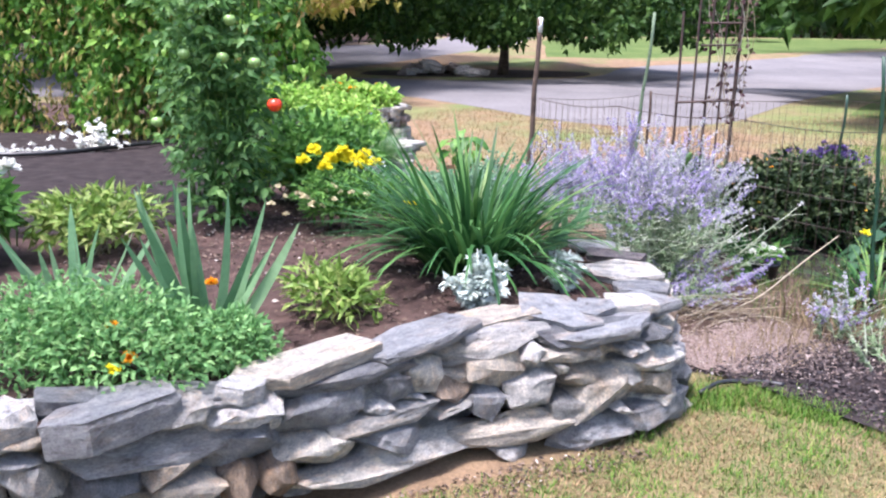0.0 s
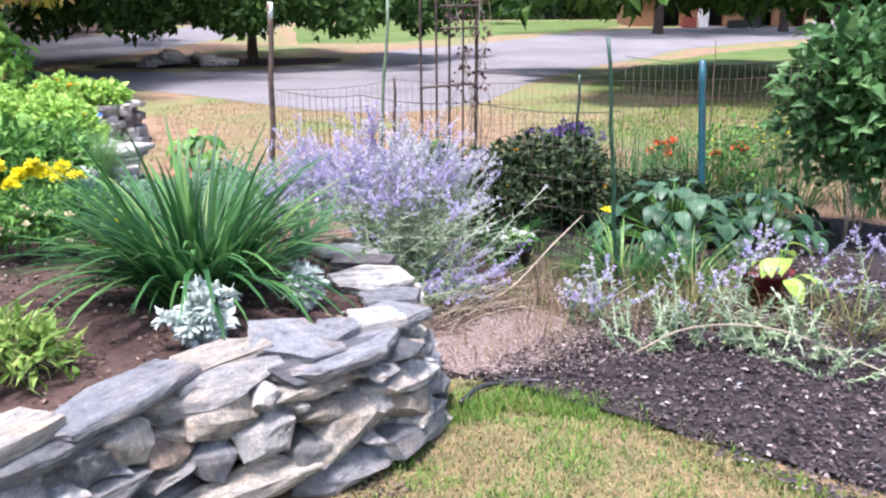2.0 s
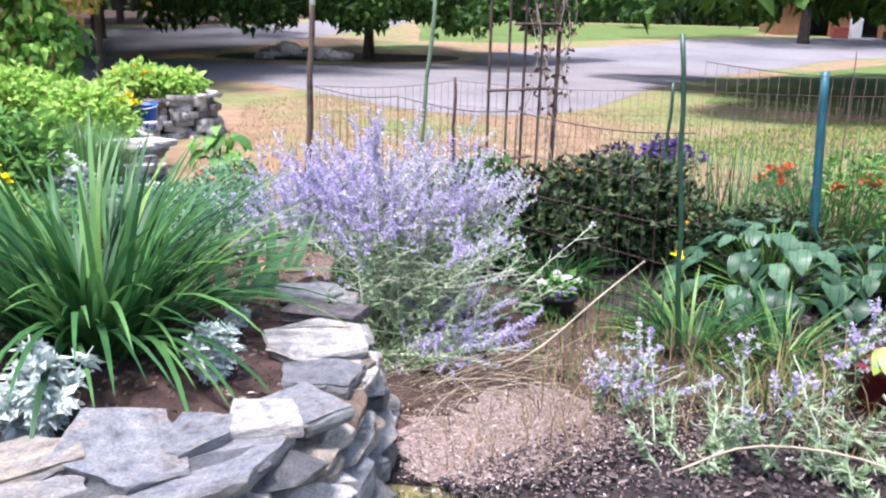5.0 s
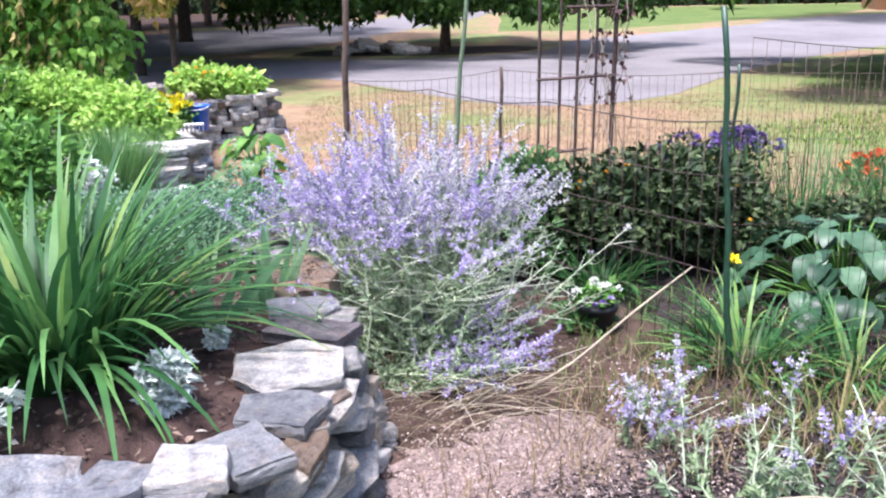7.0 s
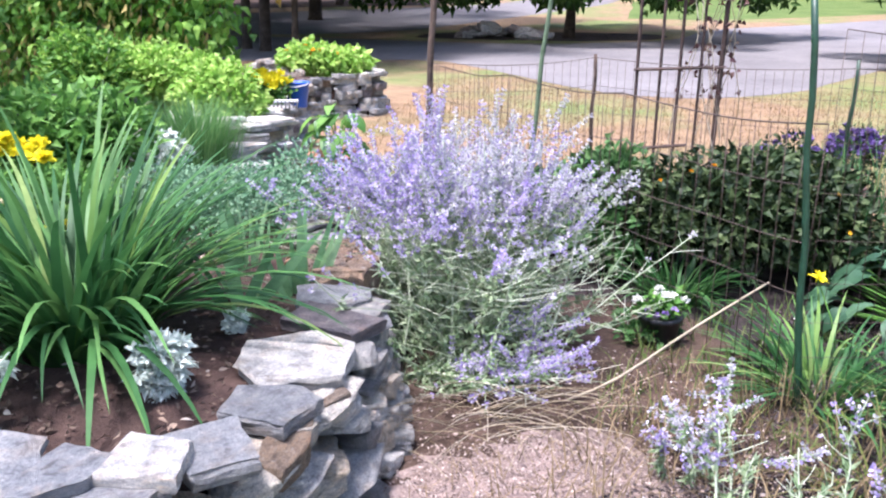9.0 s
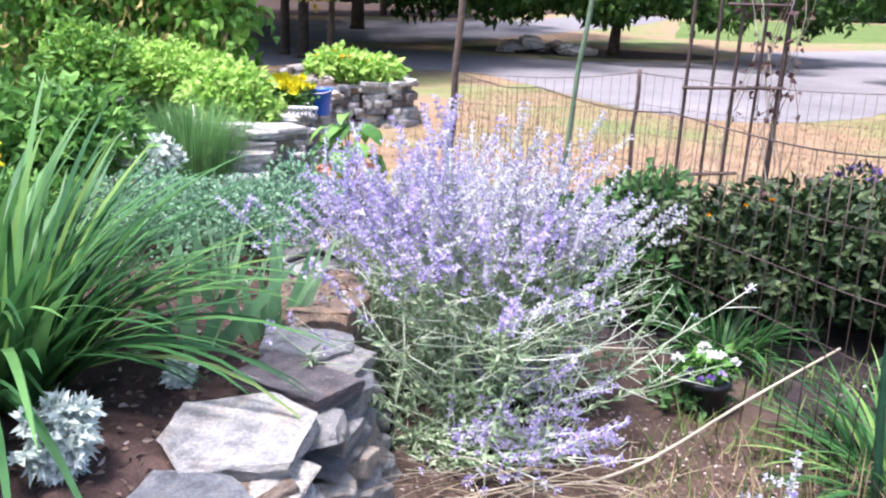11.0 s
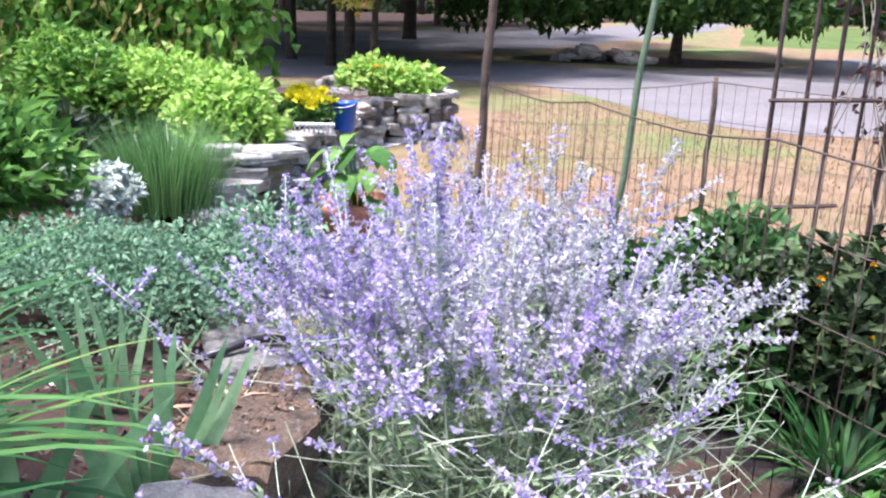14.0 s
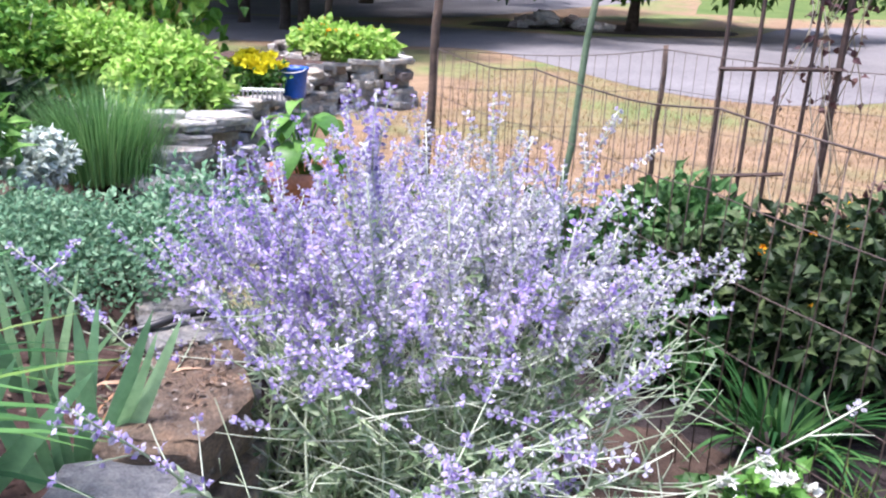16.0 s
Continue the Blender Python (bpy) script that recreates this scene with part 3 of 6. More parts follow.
# face stones: kind, way along the wall, middle height, length, height, tilt
FACE_A = [
    ('pale', 2.55, 0.47, 0.13, 0.1, 0),
    ('tan', 2.57, 0.415, 0.16, 0.06, -6),
    ('slate', 2.54, 0.375, 0.14, 0.04, -6),
    ('grey', 2.57, 0.315, 0.2, 0.105, -6),
    ('grey', 3.01, 0.405, 0.15, 0.08, 2),
    ('pale', 3.19, 0.385, 0.22, 0.08, 6),
    ('slate', 3.53, 0.42, 0.54, 0.06, 3),
    ('slate', 3.44, 0.335, 0.28, 0.14, 5),
    ('slate', 2.96, 0.33, 0.62, 0.11, -2),
    ('slate', 3.18, 0.26, 0.25, 0.115, 8),
    ('tan', 2.96, 0.245, 0.18, 0.085, 0),
    ('slate', 2.77, 0.235, 0.2, 0.1, 3),
    ('tan', 3.0, 0.165, 0.2, 0.075, -4),
    ('rust', 3.15, 0.165, 0.12, 0.115, -4),
    ('rust', 3.27, 0.14, 0.11, 0.13, -8),
    ('tan', 3.41, 0.205, 0.25, 0.105, -5),
]
FACE_B = [
    ('tan', 3.54, 0.095, 0.46, 0.085, -6),
    ('slate', 3.7, 0.17, 0.34, 0.105, -4),
    ('grey', 3.66, 0.24, 0.41, 0.075, 0),
    ('pale', 3.64, 0.295, 0.1, 0.05, 0),
    ('slate', 3.69, 0.355, 0.19, 0.105, 0),
    ('tan', 3.83, 0.36, 0.16, 0.14, 5),
    ('rust', 3.94, 0.29, 0.17, 0.1, -18),
    ('pale', 3.77, 0.285, 0.17, 0.04, -3),
    ('grey', 3.96, 0.222, 0.21, 0.04, 0),
    ('grey', 3.79, 0.1, 0.5, 0.11, -3),
    ('slate', 4.09, 0.215, 0.13, 0.11, 5),
    ('grey', 4.12, 0.43, 0.42, 0.09, 8),
    ('tan', 4.13, 0.325, 0.22, 0.14, 3),
    ('pale', 4.27, 0.365, 0.12, 0.12, 8),
    ('tan', 4.15, 0.11, 0.58, 0.13, 4),
    ('pale', 4.17, 0.02, 0.18, 0.06, 0),
]
FACE_C = [
    ('grey', 4.27, 0.245, 0.19, 0.135, 12),
    ('tan', 4.41, 0.385, 0.23, 0.06, 4),
    ('tan', 4.36, 0.335, 0.08, 0.04, 0),
    ('tan', 4.44, 0.285, 0.14, 0.085, 6),
    ('slate', 4.52, 0.435, 0.42, 0.065, 2),
    ('tan', 4.57, 0.36, 0.09, 0.06, 0),
    ('tan', 4.56, 0.205, 0.37, 0.175, 7),
    ('slate', 4.52, 0.06, 0.34, 0.1, 4),
    ('grey', 4.39, 0.165, 0.13, 0.09, 2),
    ('grey', 4.67, 0.275, 0.19, 0.07, 0),
    ('pale', 4.7, 0.36, 0.12, 0.05, 0),
    ('slate', 4.83, 0.385, 0.22, 0.085, -6),
    ('pale', 4.83, 0.3, 0.36, 0.095, -6),
    ('tan', 4.84, 0.19, 0.34, 0.11, -6),
    ('slate', 4.86, 0.07, 0.36, 0.12, 0),
    ('pale', 4.62, 0.14, 0.07, 0.03, -4),
]
for i, (k, s, z, L, H, tilt) in enumerate(FACE_A + FACE_B + FACE_C):
    p, t = FRONT.at(s)
    w = 0.2 + 0.03 * (i % 3)
    stone(k, front_wall, p[0] + t[1] * (0.075 - z * 0.12 - w / 2), p[1] - t[0] * (0.075 - z * 0.12 - w / 2), z - H * 0.57, L * 1.12, w, H * 1.14, math.degrees(math.atan2(t[1], t[0])), (i * 37 % 9) - 4, -tilt, i % 14)
# capstones: kind, x, y, z, length, width, height, yaw, tilts
CAPS_A = [
    ('pale', -1.17, 1.84, 0.42, 0.26, 0.2, 0.08, 32, 3, 0),
    ('slate', -1.03, 2.03, 0.43, 0.2, 0.15, 0.06, 20, 0, 12),
    ('slate', -0.89, 1.99, 0.385, 0.36, 0.27, 0.1, 34, -4, -4),
    ('slate', -0.74, 2.17, 0.41, 0.32, 0.19, 0.035, 12, -3, 2),
    ('pale', -0.57, 2.18, 0.42, 0.14, 0.11, 0.055, 10, 0, 5),
    ('tan', -0.4, 2.38, 0.435, 0.48, 0.24, 0.05, 38, -4, -5),
    ('bluestone', -0.05, 2.66, 0.445, 0.45, 0.25, 0.04, 42, -5, -4),
    ('slate', 0.2, 2.83, 0.43, 0.34, 0.2, 0.04, 34, -3, -3),
]
CAPS_B = [
    ('tan', 0.21, 2.89, 0.462, 0.33, 0.2, 0.022, 30, -3, -4),
    ('bluestone', 0.44, 2.96, 0.462, 0.36, 0.27, 0.03, -64, -3, 3),
    ('bluestone', 0.62, 2.91, 0.415, 0.5, 0.25, 0.045, 28, -2, -2),
    ('bluestone', 0.62, 3.01, 0.462, 0.21, 0.16, 0.028, 78, -2, 0),
    ('pale', 0.77, 3.09, 0.455, 0.22, 0.18, 0.04, 105, -2, 2),
    ('bluestone', 0.87, 3.23, 0.42, 0.25, 0.19, 0.045, 128, -3, 4),
    ('bluestone', 0.89, 3.48, 0.405, 0.25, 0.2, 0.04, 165, 0, 3),
    ('tan', 0.99, 3.43, 0.36, 0.08, 0.07, 0.05, 75, 0, 8),
    ('rust', 0.97, 3.36, 0.335, 0.2, 0.1, 0.07, 76, 8, -6),
    ('rust', 0.98, 3.6, 0.36, 0.2, 0.1, 0.045, 62, 8, -8),
]
CAPS_C = [
    ('pale', 0.99, 3.68, 0.325, 0.17, 0.16, 0.045, 85, 4, 0),
    ('grey', 0.86, 3.75, 0.4, 0.38, 0.32, 0.045, 99, 0, 2),
    ('purple', 0.87, 4.08, 0.4, 0.31, 0.25, 0.04, 0, 0, 2),
    ('bluestone', 0.79, 4.33, 0.395, 0.25, 0.21, 0.035, 15, 0, 3),
    ('rust', 0.71, 4.66, 0.345, 0.54, 0.27, 0.125, 113, 0, 2),
    ('grey', 0.5, 5.02, 0.4, 0.36, 0.27, 0.06, 117, 0, 0),
    ('grey', 0.3, 5.35, 0.41, 0.34, 0.26, 0.06, 120, 0, 0),
    ('grey', 0.12, 5.6, 0.4, 0.36, 0.3, 0.06, 50, 0, 0),
    ('bluestone', -0.1, 5.85, 0.4, 0.34, 0.3, 0.06, 45, 0, 0),
]
for i, (k, x, y, z, L, W, H, yaw, tx, ty) in enumerate(CAPS_A + CAPS_B + CAPS_C):
    stone(k, front_wall, x, y, z, L * 1.1, W * 1.1, H, yaw, tx, ty, 14 + i)

BACK = Line([(-0.6, 6.78), (-0.47, 7.0), (-0.6, 7.4), (-0.85, 8.0), (-1.1, 9.0), (-1.32, 9.8), (-1.55, 10.7), (-1.5, 11.3), (-1.0, 11.8), (-1.15, 12.4), (-1.9, 13.2), (-3.5, 14)], 160)


def back_top(y):
    return float(np.interp(y, (6.7, 7.2, 8.6, 9.5, 10.6, 11.6), (0.62, 0.6, 0.5, 0.42, 0.46, 0.58)))


back_wall = thing("stone_wall", 0, 0, 0, "taller pale dry-laid wall round the upper bed", "stone wall")
courses(back_wall, BACK, (0.1, 0.075, 0.085, 0.075, 0.09, 0.08, 0.095), 0.0, [("pale", 5), ("tan", 2), ("grey", 4), ("slate", 3), ("rust", 0.5), ("purple", 1.5)], 11, 0.1, longest=0.5, rise=lambda y: back_top(y) / 0.6, shapes=(14, 30), ragged=2.6)
r_ = random.Random(4)
s_ = 0.0
while s_ < BACK.len - 0.3:
    L_ = r_.uniform(0.16, 0.36)
    p_, t_ = BACK.at(s_ + L_ / 2)
    stone(r_.choice(("pale", "grey", "slate", "tan", "grey")), back_wall, p_[0] - t_[1] * 0.08, p_[1] + t_[0] * 0.08, back_top(p_[1]) - 0.01 + r_.uniform(-0.01, 0.01), L_ * 1.1, r_.uniform(0.22, 0.34), r_.uniform(0.035, 0.07), math.degrees(math.atan2(t_[1], t_[0])) + r_.uniform(-14, 14), r_.uniform(-5, 5), r_.uniform(-6, 6), 40 + r_.randrange(12))
    s_ += L_ * 0.93
# stepped end of the upper wall: kind, x, y, z, length, width, height, yaw
BACK_END = [
    ("slate", -0.5, 6.64, 0.0, 0.5, 0.46, 0.13, 10),
    ("grey", -0.5, 6.62, 0.12, 0.46, 0.42, 0.1, -14),
    ("slate", -0.5, 6.58, 0.21, 0.5, 0.4, 0.1, 18),
    ("slate", -0.53, 6.58, 0.3, 0.4, 0.34, 0.09, 32),
    ("pale", -0.55, 6.54, 0.385, 0.48, 0.36, 0.055, 14),
    ("slate", -0.58, 6.66, 0.44, 0.32, 0.26, 0.045, -8),
    ("pale", -0.61, 6.7, 0.485, 0.38, 0.3, 0.06, 6),
    ("slate", -0.6, 6.82, 0.545, 0.34, 0.28, 0.045, 20),
    ("purple", -0.7, 6.84, 0.588, 0.28, 0.26, 0.04, -14),
    ("slate", -0.55, 6.94, 0.588, 0.3, 0.26, 0.035, 30),
    ("pale", -0.74, 6.9, 0.627, 0.24, 0.22, 0.05, 12),
    ("pale", -0.52, 7.02, 0.622, 0.36, 0.28, 0.045, 38),
]
for i, (k_, x_, y_, z_, l_, w_, h_, a_) in enumerate(BACK_END):
    stone(k_, back_wall, x_, y_, z_, l_, w_, h_, a_, 0, 0, 52 + i % 6)


def bed_sheet(name, outline, z, label, material, amp=0.02, step=0.07):
    """A soil surface inside an outline, uneven, with its sides going down into the ground."""
    bm = bmesh.new()
    vs = [bm.verts.new((x, y, z)) for x, y in outline]
    f = bm.faces.new(vs)
    bmesh.ops.triangulate(bm, faces=[f])
    lo, hi = np.min(outline, 0), np.max(outline, 0)
    for axis in (0, 1):
        for c in np.arange(lo[axis] + step, hi[axis], step * (1 if hi[axis] - lo[axis] < 6 else 2)):
            co, no = [0, 0, 0], [0, 0, 0]
            co[axis], no[axis] = c, 1
            bmesh.ops.bisect_plane(bm, geom=bm.verts[:] + bm.edges[:] + bm.faces[:], plane_co=co, plane_no=no)
    for v in bm.verts:
        v.co.z += amp * (noise.noise(v.co * 3.1) + 0.5 * noise.noise(v.co * 9))
    ret = bmesh.ops.extrude_face_region(bm, geom=bm.faces[:])
    down = [g for g in ret["geom"] if isinstance(g, bmesh.types.BMVert)]
    for v in down:
        v.co.z = -0.05
    bmesh.ops.recalc_face_normals(bm, faces=bm.faces[:])
    me = bpy.data.meshes.new(name)
    bm.to_mesh(me)
    bm.free()
    me.materials.append(material)
    me.polygons.foreach_set("use_smooth", [True] * len(me.polygons))
    return tagged(new(name, me), label, "soil", kind="structure")


inner = [tuple(FRONT.at(s)[0] + np.array([-FRONT.at(s)[1][1], FRONT.at(s)[1][0]]) * 0.17) for s in np.linspace(0.2, FRONT.len, 34)]
bed_sheet("garden_bed", inner + [(-0.8, 6.4), (-3, 6.6), (-6, 6.6), (-6, 1.6)], 0.385, "raised bed of brown soil behind the wall", M["soil"], step=0.09)
inner2 = [tuple(BACK.at(s)[0] + np.array([-BACK.at(s)[1][1], BACK.at(s)[1][0]]) * 0.17) for s in np.linspace(0.3, BACK.len, 26)]
bed_sheet("garden_bed", [(-9, 6.6), (-0.9, 6.45)] + inner2[2:] + [(-9, 14)], 0.41, "upper raised bed of dark soil", M["soil"], step=0.16)
bed_sheet("garden_bed", [(-7, 5.1), (-2.1, 4.2), (-1.5, 5.0), (-1.5, 6.0), (-2.0, 8.4), (-4, 9.2), (-8, 9.0)], 0.43, "black mulched strip beside the bean vines", M["mulch"], step=0.12)


def patch(name, pts, lift, label, material, step=0.12):
    p = spline(pts + [pts[0]], 120 if step < 0.5 else 48)[:-1]
    if step < 0.5:
        p = np.array([q + 0.06 * np.array([noise.noise(Vector((q[0] * 6, q[1] * 6, 1))), noise.noise(Vector((q[0] * 6, q[1] * 6, 7)))]) for q in p])
    bm = bmesh.new()
    f = bm.faces.new([bm.verts.new((x, y, 0)) for x, y in p])
    bmesh.ops.triangulate(bm, faces=[f])
    lo, hi = p.min(0), p.max(0)
    for axis in (0, 1):
        for c in np.arange(lo[axis] + step, hi[axis], step):
            co, no = [0, 0, 0], [0, 0, 0]
            co[axis], no[axis] = c, 1
            bmesh.ops.bisect_plane(bm, geom=bm.verts[:] + bm.edges[:] + bm.faces[:], plane_co=co, plane_no=no)
    for v in bm.verts:
        edge = 0 if v.is_boundary else 1
        v.co.z = zg(v.co.y) + lift + edge * (0.012 + 0.012 * noise.noise(v.co * 5))
    me = bpy.data.meshes.new(name)
    bm.to_mesh(me)
    bm.free()
    me.materials.append(material)
    me.polygons.foreach_set("use_smooth", [True] * len(me.polygons))
    return tagged(new(name, me), label, "mulch", kind="structure")


patch("mulch_bed", [(1.1, 3.55), (1.4, 3.52), (1.78, 3.44), (2.02, 3.1), (2.2, 2.7), (2.5, 2.1), (3.2, 1.7), (4.8, 2.5), (5.2, 5), (4.5, 6.2), (3, 6.8), (2, 6.6), (1.3, 6.4), (0.7, 6.5), (0.1, 6.1), (0.35, 5.5), (0.7, 4.8), (0.85, 4.2), (0.95, 3.6)], 0.006, "dark brown mulch in the lower flower bed", M["mulch"])
patch("mulch_bed", [(1.15, 3.56), (1.3, 3.52), (1.5, 3.5), (1.74, 3.42), (1.92, 3.28), (2.04, 3.04), (2.12, 2.84), (2.28, 2.44), (2.46, 2.14), (2.7, 1.9), (2.9, 1.9), (2.75, 2.4), (2.8, 2.8), (2.5, 3.1), (2.45, 3.4), (2.2, 3.45), (2.0, 3.66), (1.75, 3.52), (1.5, 3.5)], 0.012, "black mulch along the lawn edge", M["mulch"])
patch("soil_strip", [(1.1, 3.8), (1.3, 3.72), (1.7, 3.8), (2.1, 3.95), (2.5, 4.3), (2.4, 4.9), (2.1, 5.5), (1.5, 5.6), (0.98, 5.0), (1.02, 4.3)], 0.014, "bare brown soil under the sage", M["barebrown"])
patch("chip_path", [(1.13, 3.62), (1.3, 3.5), (1.5, 3.56), (1.65, 3.66), (1.9, 3.78), (2.04, 3.9), (1.95, 4.1), (1.78, 4.26), (1.5, 4.2), (1.28, 4.02), (1.12, 3.9)], 0.018, "pale scattered chips and dry litter on bare soil", M["litter"])


# ---- loose ground cover ----
def in_poly(P, poly):
    poly = np.asarray(poly)
    inside = np.zeros(len(P), bool)
    j = len(poly) - 1
    for i in range(len(poly)):
        a, b = poly[i], poly[j]
        hit = ((a[1] > P[:, 1]) != (b[1] > P[:, 1])) & (P[:, 0] < (b[0] - a[0]) * (P[:, 1] - a[1]) / (b[1] - a[1] + 1e-12) + a[0])
        inside ^= hit
        j = i
    return inside


def scatter_in(poly, n):
    poly = np.asarray(poly, float)
    P = rng.uniform(poly.min(0), poly.max(0), (n * 3, 2))
    return P[in_poly(P, poly)][:n]


def chips(name, poly, n, z, size, material, label):
    P = scatter_in(poly, n)
    P3 = np.column_stack([P, np.full(len(P), z) + rng.uniform(0, 0.012, len(P))])
    d = rand_dirs(len(P), -0.25, 0.35)
    V, F = leaf_arrays(P3, d, rng.uniform(0.4, 1.3, len(P)) * size, rng.uniform(0.25, 0.7, len(P)) * size, 0.5, 0.05)
    return tagged(mesh_obj(name, V, F, material), label, "mulch", kind="stuff")


lawn_poly = [(0.35, 2.55), (0.85, 2.93), (1.13, 3.32), (1.4, 3.36), (1.76, 3.24), (1.92, 2.86), (2.12, 2.38), (2.46, 1.78), (2.6, 0.6), (-0.5, 0.5), (-0.9, 1.8), (-0.2, 2.3)]
chips("bark_chips", inner[4:] + [(-1.2, 6), (-2, 4.2), (-2, 2)], 5200, 0.39, 0.028, M["chips"], "scattered bark chips on the raised bed")
chips("bark_chips", [(1.1, 3.46), (1.66, 3.24), (1.84, 2.84), (2.0, 2.42), (2.25, 1.9), (3.3, 1.6), (4.4, 3), (4, 5), (2.6, 5.6), (2.1, 4.6), (1.9, 3.8), (1.5, 3.5)], 14000, 0.026, 0.027, M["darkchips"], "dark bark chips in the flower bed")
chips("wood_chips", [(1.12, 3.52), (1.5, 3.46), (1.9, 3.66), (2.08, 3.95), (1.75, 4.25), (1.2, 4.0)], 4200, 0.04, 0.012, M["palechips"], "pale wood chips and dry litter")


chips("soil_crumbs", [(-1.3, 1.5), (-0.6, 2.0), (-0.1, 2.36), (0.3, 2.6), (0.75, 2.78), (0.85, 2.7), (0.4, 2.45), (0.0, 2.15), (-0.6, 1.7), (-1.1, 1.3)], 2600, 0.004, 0.022, M["chips"], "dry soil crumbs along the wall foot")


chips("bark_chips", [(1.2, 3.45), (1.6, 3.48), (2.1, 3.72), (2.18, 4.0), (1.85, 3.9), (1.45, 3.64)], 900, 0.044, 0.022, M["darkchips"], "dark bark chips spilled over the path edge")
chips("wood_chips", [(1.5, 3.38), (2.2, 3.45), (2.5, 3.9), (2.2, 4.4), (1.9, 3.9)], 700, 0.04, 0.012, M["palechips"], "pale chips strewn over the mulch edge")
chips("leaf_bits", [(0.6, 4.5), (0.78, 4.45), (0.82, 4.66), (0.7, 4.88), (0.58, 4.86)], 170, 0.468, 0.022, M["chips"], "brown leaf bits lying on the wall stone")


def turf(name, poly, n, material, label, length=(0.03, 0.07), width=0.004, z=None, lean=0.5, clump=None):
    P = scatter_in(poly, n)
    if clump is not None:
        P = P[np.array([clump * (noise.noise(Vector((p[0] * 4.5, p[1] * 4.5, 0))) + 0.5 * noise.noise(Vector((p[0] * 13, p[1] * 13, 4)))) > 0.02 for p in P])]
    z3 = np.array([zg(y) for y in P[:, 1]]) if z is None else np.full(len(P), z)
    V, F = blade_arrays(np.column_stack([P, z3]), rng.uniform(0, 6.28, len(P)), rng.uniform(0, lean, len(P)), rng.uniform(*length, len(P)), width, rng.uniform(0.2, 1.2, len(P)), 2)
    return tagged(mesh_obj(name, V, F, material), label, "grass", kind="stuff")


turf("grass", lawn_poly, 42000, M["lawn"], "short yellow-green lawn grass", (0.012, 0.042), 0.005, None, 1.2)
turf("grass", lawn_poly, 26000, M["green_tuft"], "greener clumps in the lawn", (0.02, 0.055), 0.005, None, 1.1, 1)
turf("grass", lawn_poly, 26000, M["straw"], "dry straw patches in the lawn", (0.012, 0.04), 0.005, None, 1.3, -1)
turf("grass", [(1.0, 3.05), (1.15, 3.35), (1.45, 3.32), (1.75, 3.15), (1.6, 3.0), (1.3, 3.15)], 1300, M["green_tuft"], "greener grass along the bed edge", (0.03, 0.075), 0.005)
turf("grass", [(-0.9, 7.2), (-0.9, 13), (-1.2, 16), (0, 17.5), (1.6, 14.8), (3.2, 14.1), (5, 15.3), (9, 18), (12, 12), (5.5, 6.5), (3, 6.8), (1, 6.5), (0.3, 6.6)], 26000, M["straw"], "dry straw-coloured grass", (0.03, 0.08), 0.008)
turf("grass", [(4.2, 11.2), (6, 12.4), (9, 14.5), (13, 14), (11, 10.5), (6.5, 9.6)], 9000, M["green_tuft"], "green strip in the dry lawn", (0.04, 0.1), 0.012)
chips("wood_chips", [(1.1, 3.45), (1.6, 3.4), (2.2, 3.6), (2.4, 4.2), (2.0, 4.9), (1.5, 5.0), (1.05, 4.6)], 2200, 0.04, 0.015, M["palechips"], "sparse pale chips round the path")
turf("weeds", [(1.15, 3.6), (1.6, 3.5), (2.3, 3.9), (2.9, 4.0), (3.0, 4.6), (2.0, 5.0), (1.7, 4.6), (1.9, 4.2), (1.3, 3.9)], 450, M["drystraw"], "dry and green weeds on the bare soil", (0.06, 0.2), 0.005, 0.02, 0.9)
turf("weeds", [(1.7, 4.3), (2.2, 4.1), (3.3, 3.6), (3.6, 4.6), (2.6, 5.6), (1.9, 5.4)], 1100, M["weedgreen"], "low green weeds between the plants", (0.06, 0.2), 0.006, 0.02, 0.9)
edge_poly = [(1.02, 3.28), (1.12, 3.52), (1.4, 3.42), (1.7, 3.34), (1.9, 2.98), (2.06, 2.56), (2.36, 2.02), (2.2, 1.85), (1.93, 2.4), (1.78, 2.8), (1.62, 3.1), (1.33, 3.22)]
turf("grass", edge_poly, 4200, M["lawn"], "uneven lawn grass growing into the mulch", (0.02, 0.06), 0.005, None, 1.2)
turf("grass", edge_poly, 2200, M["green_tuft"], "green tufts growing into the mulch", (0.025, 0.07), 0.005, None, 1.0, 1)
chips("bark_clods", [(1.15, 3.42), (1.66, 3.22), (1.84, 2.8), (2.0, 2.4), (2.3, 1.9), (3.2, 1.7), (3.6, 3.2), (2.6, 3.6), (2.1, 3.6), (1.6, 3.48)], 1500, 0.03, 0.036, M["darkchips"], "coarse dark bark clods over the mulch")
turf("weeds", [(1.15, 3.6), (1.5, 3.5), (2.1, 3.9), (2.1, 4.8), (1.3, 4.5)], 260, M["drystraw"], "dry straw lying on the pale chips", (0.04, 0.12), 0.004, 0.03, 1.5)
turf("weeds", [(1.5, 3.7), (2.4, 3.7), (3.4, 3.3), (3.6, 4.2), (2.6, 4.6), (1.8, 4.4)], 550, M["drystraw"], "dry yellow grass among the sage", (0.1, 0.3), 0.006, 0.02, 0.9)


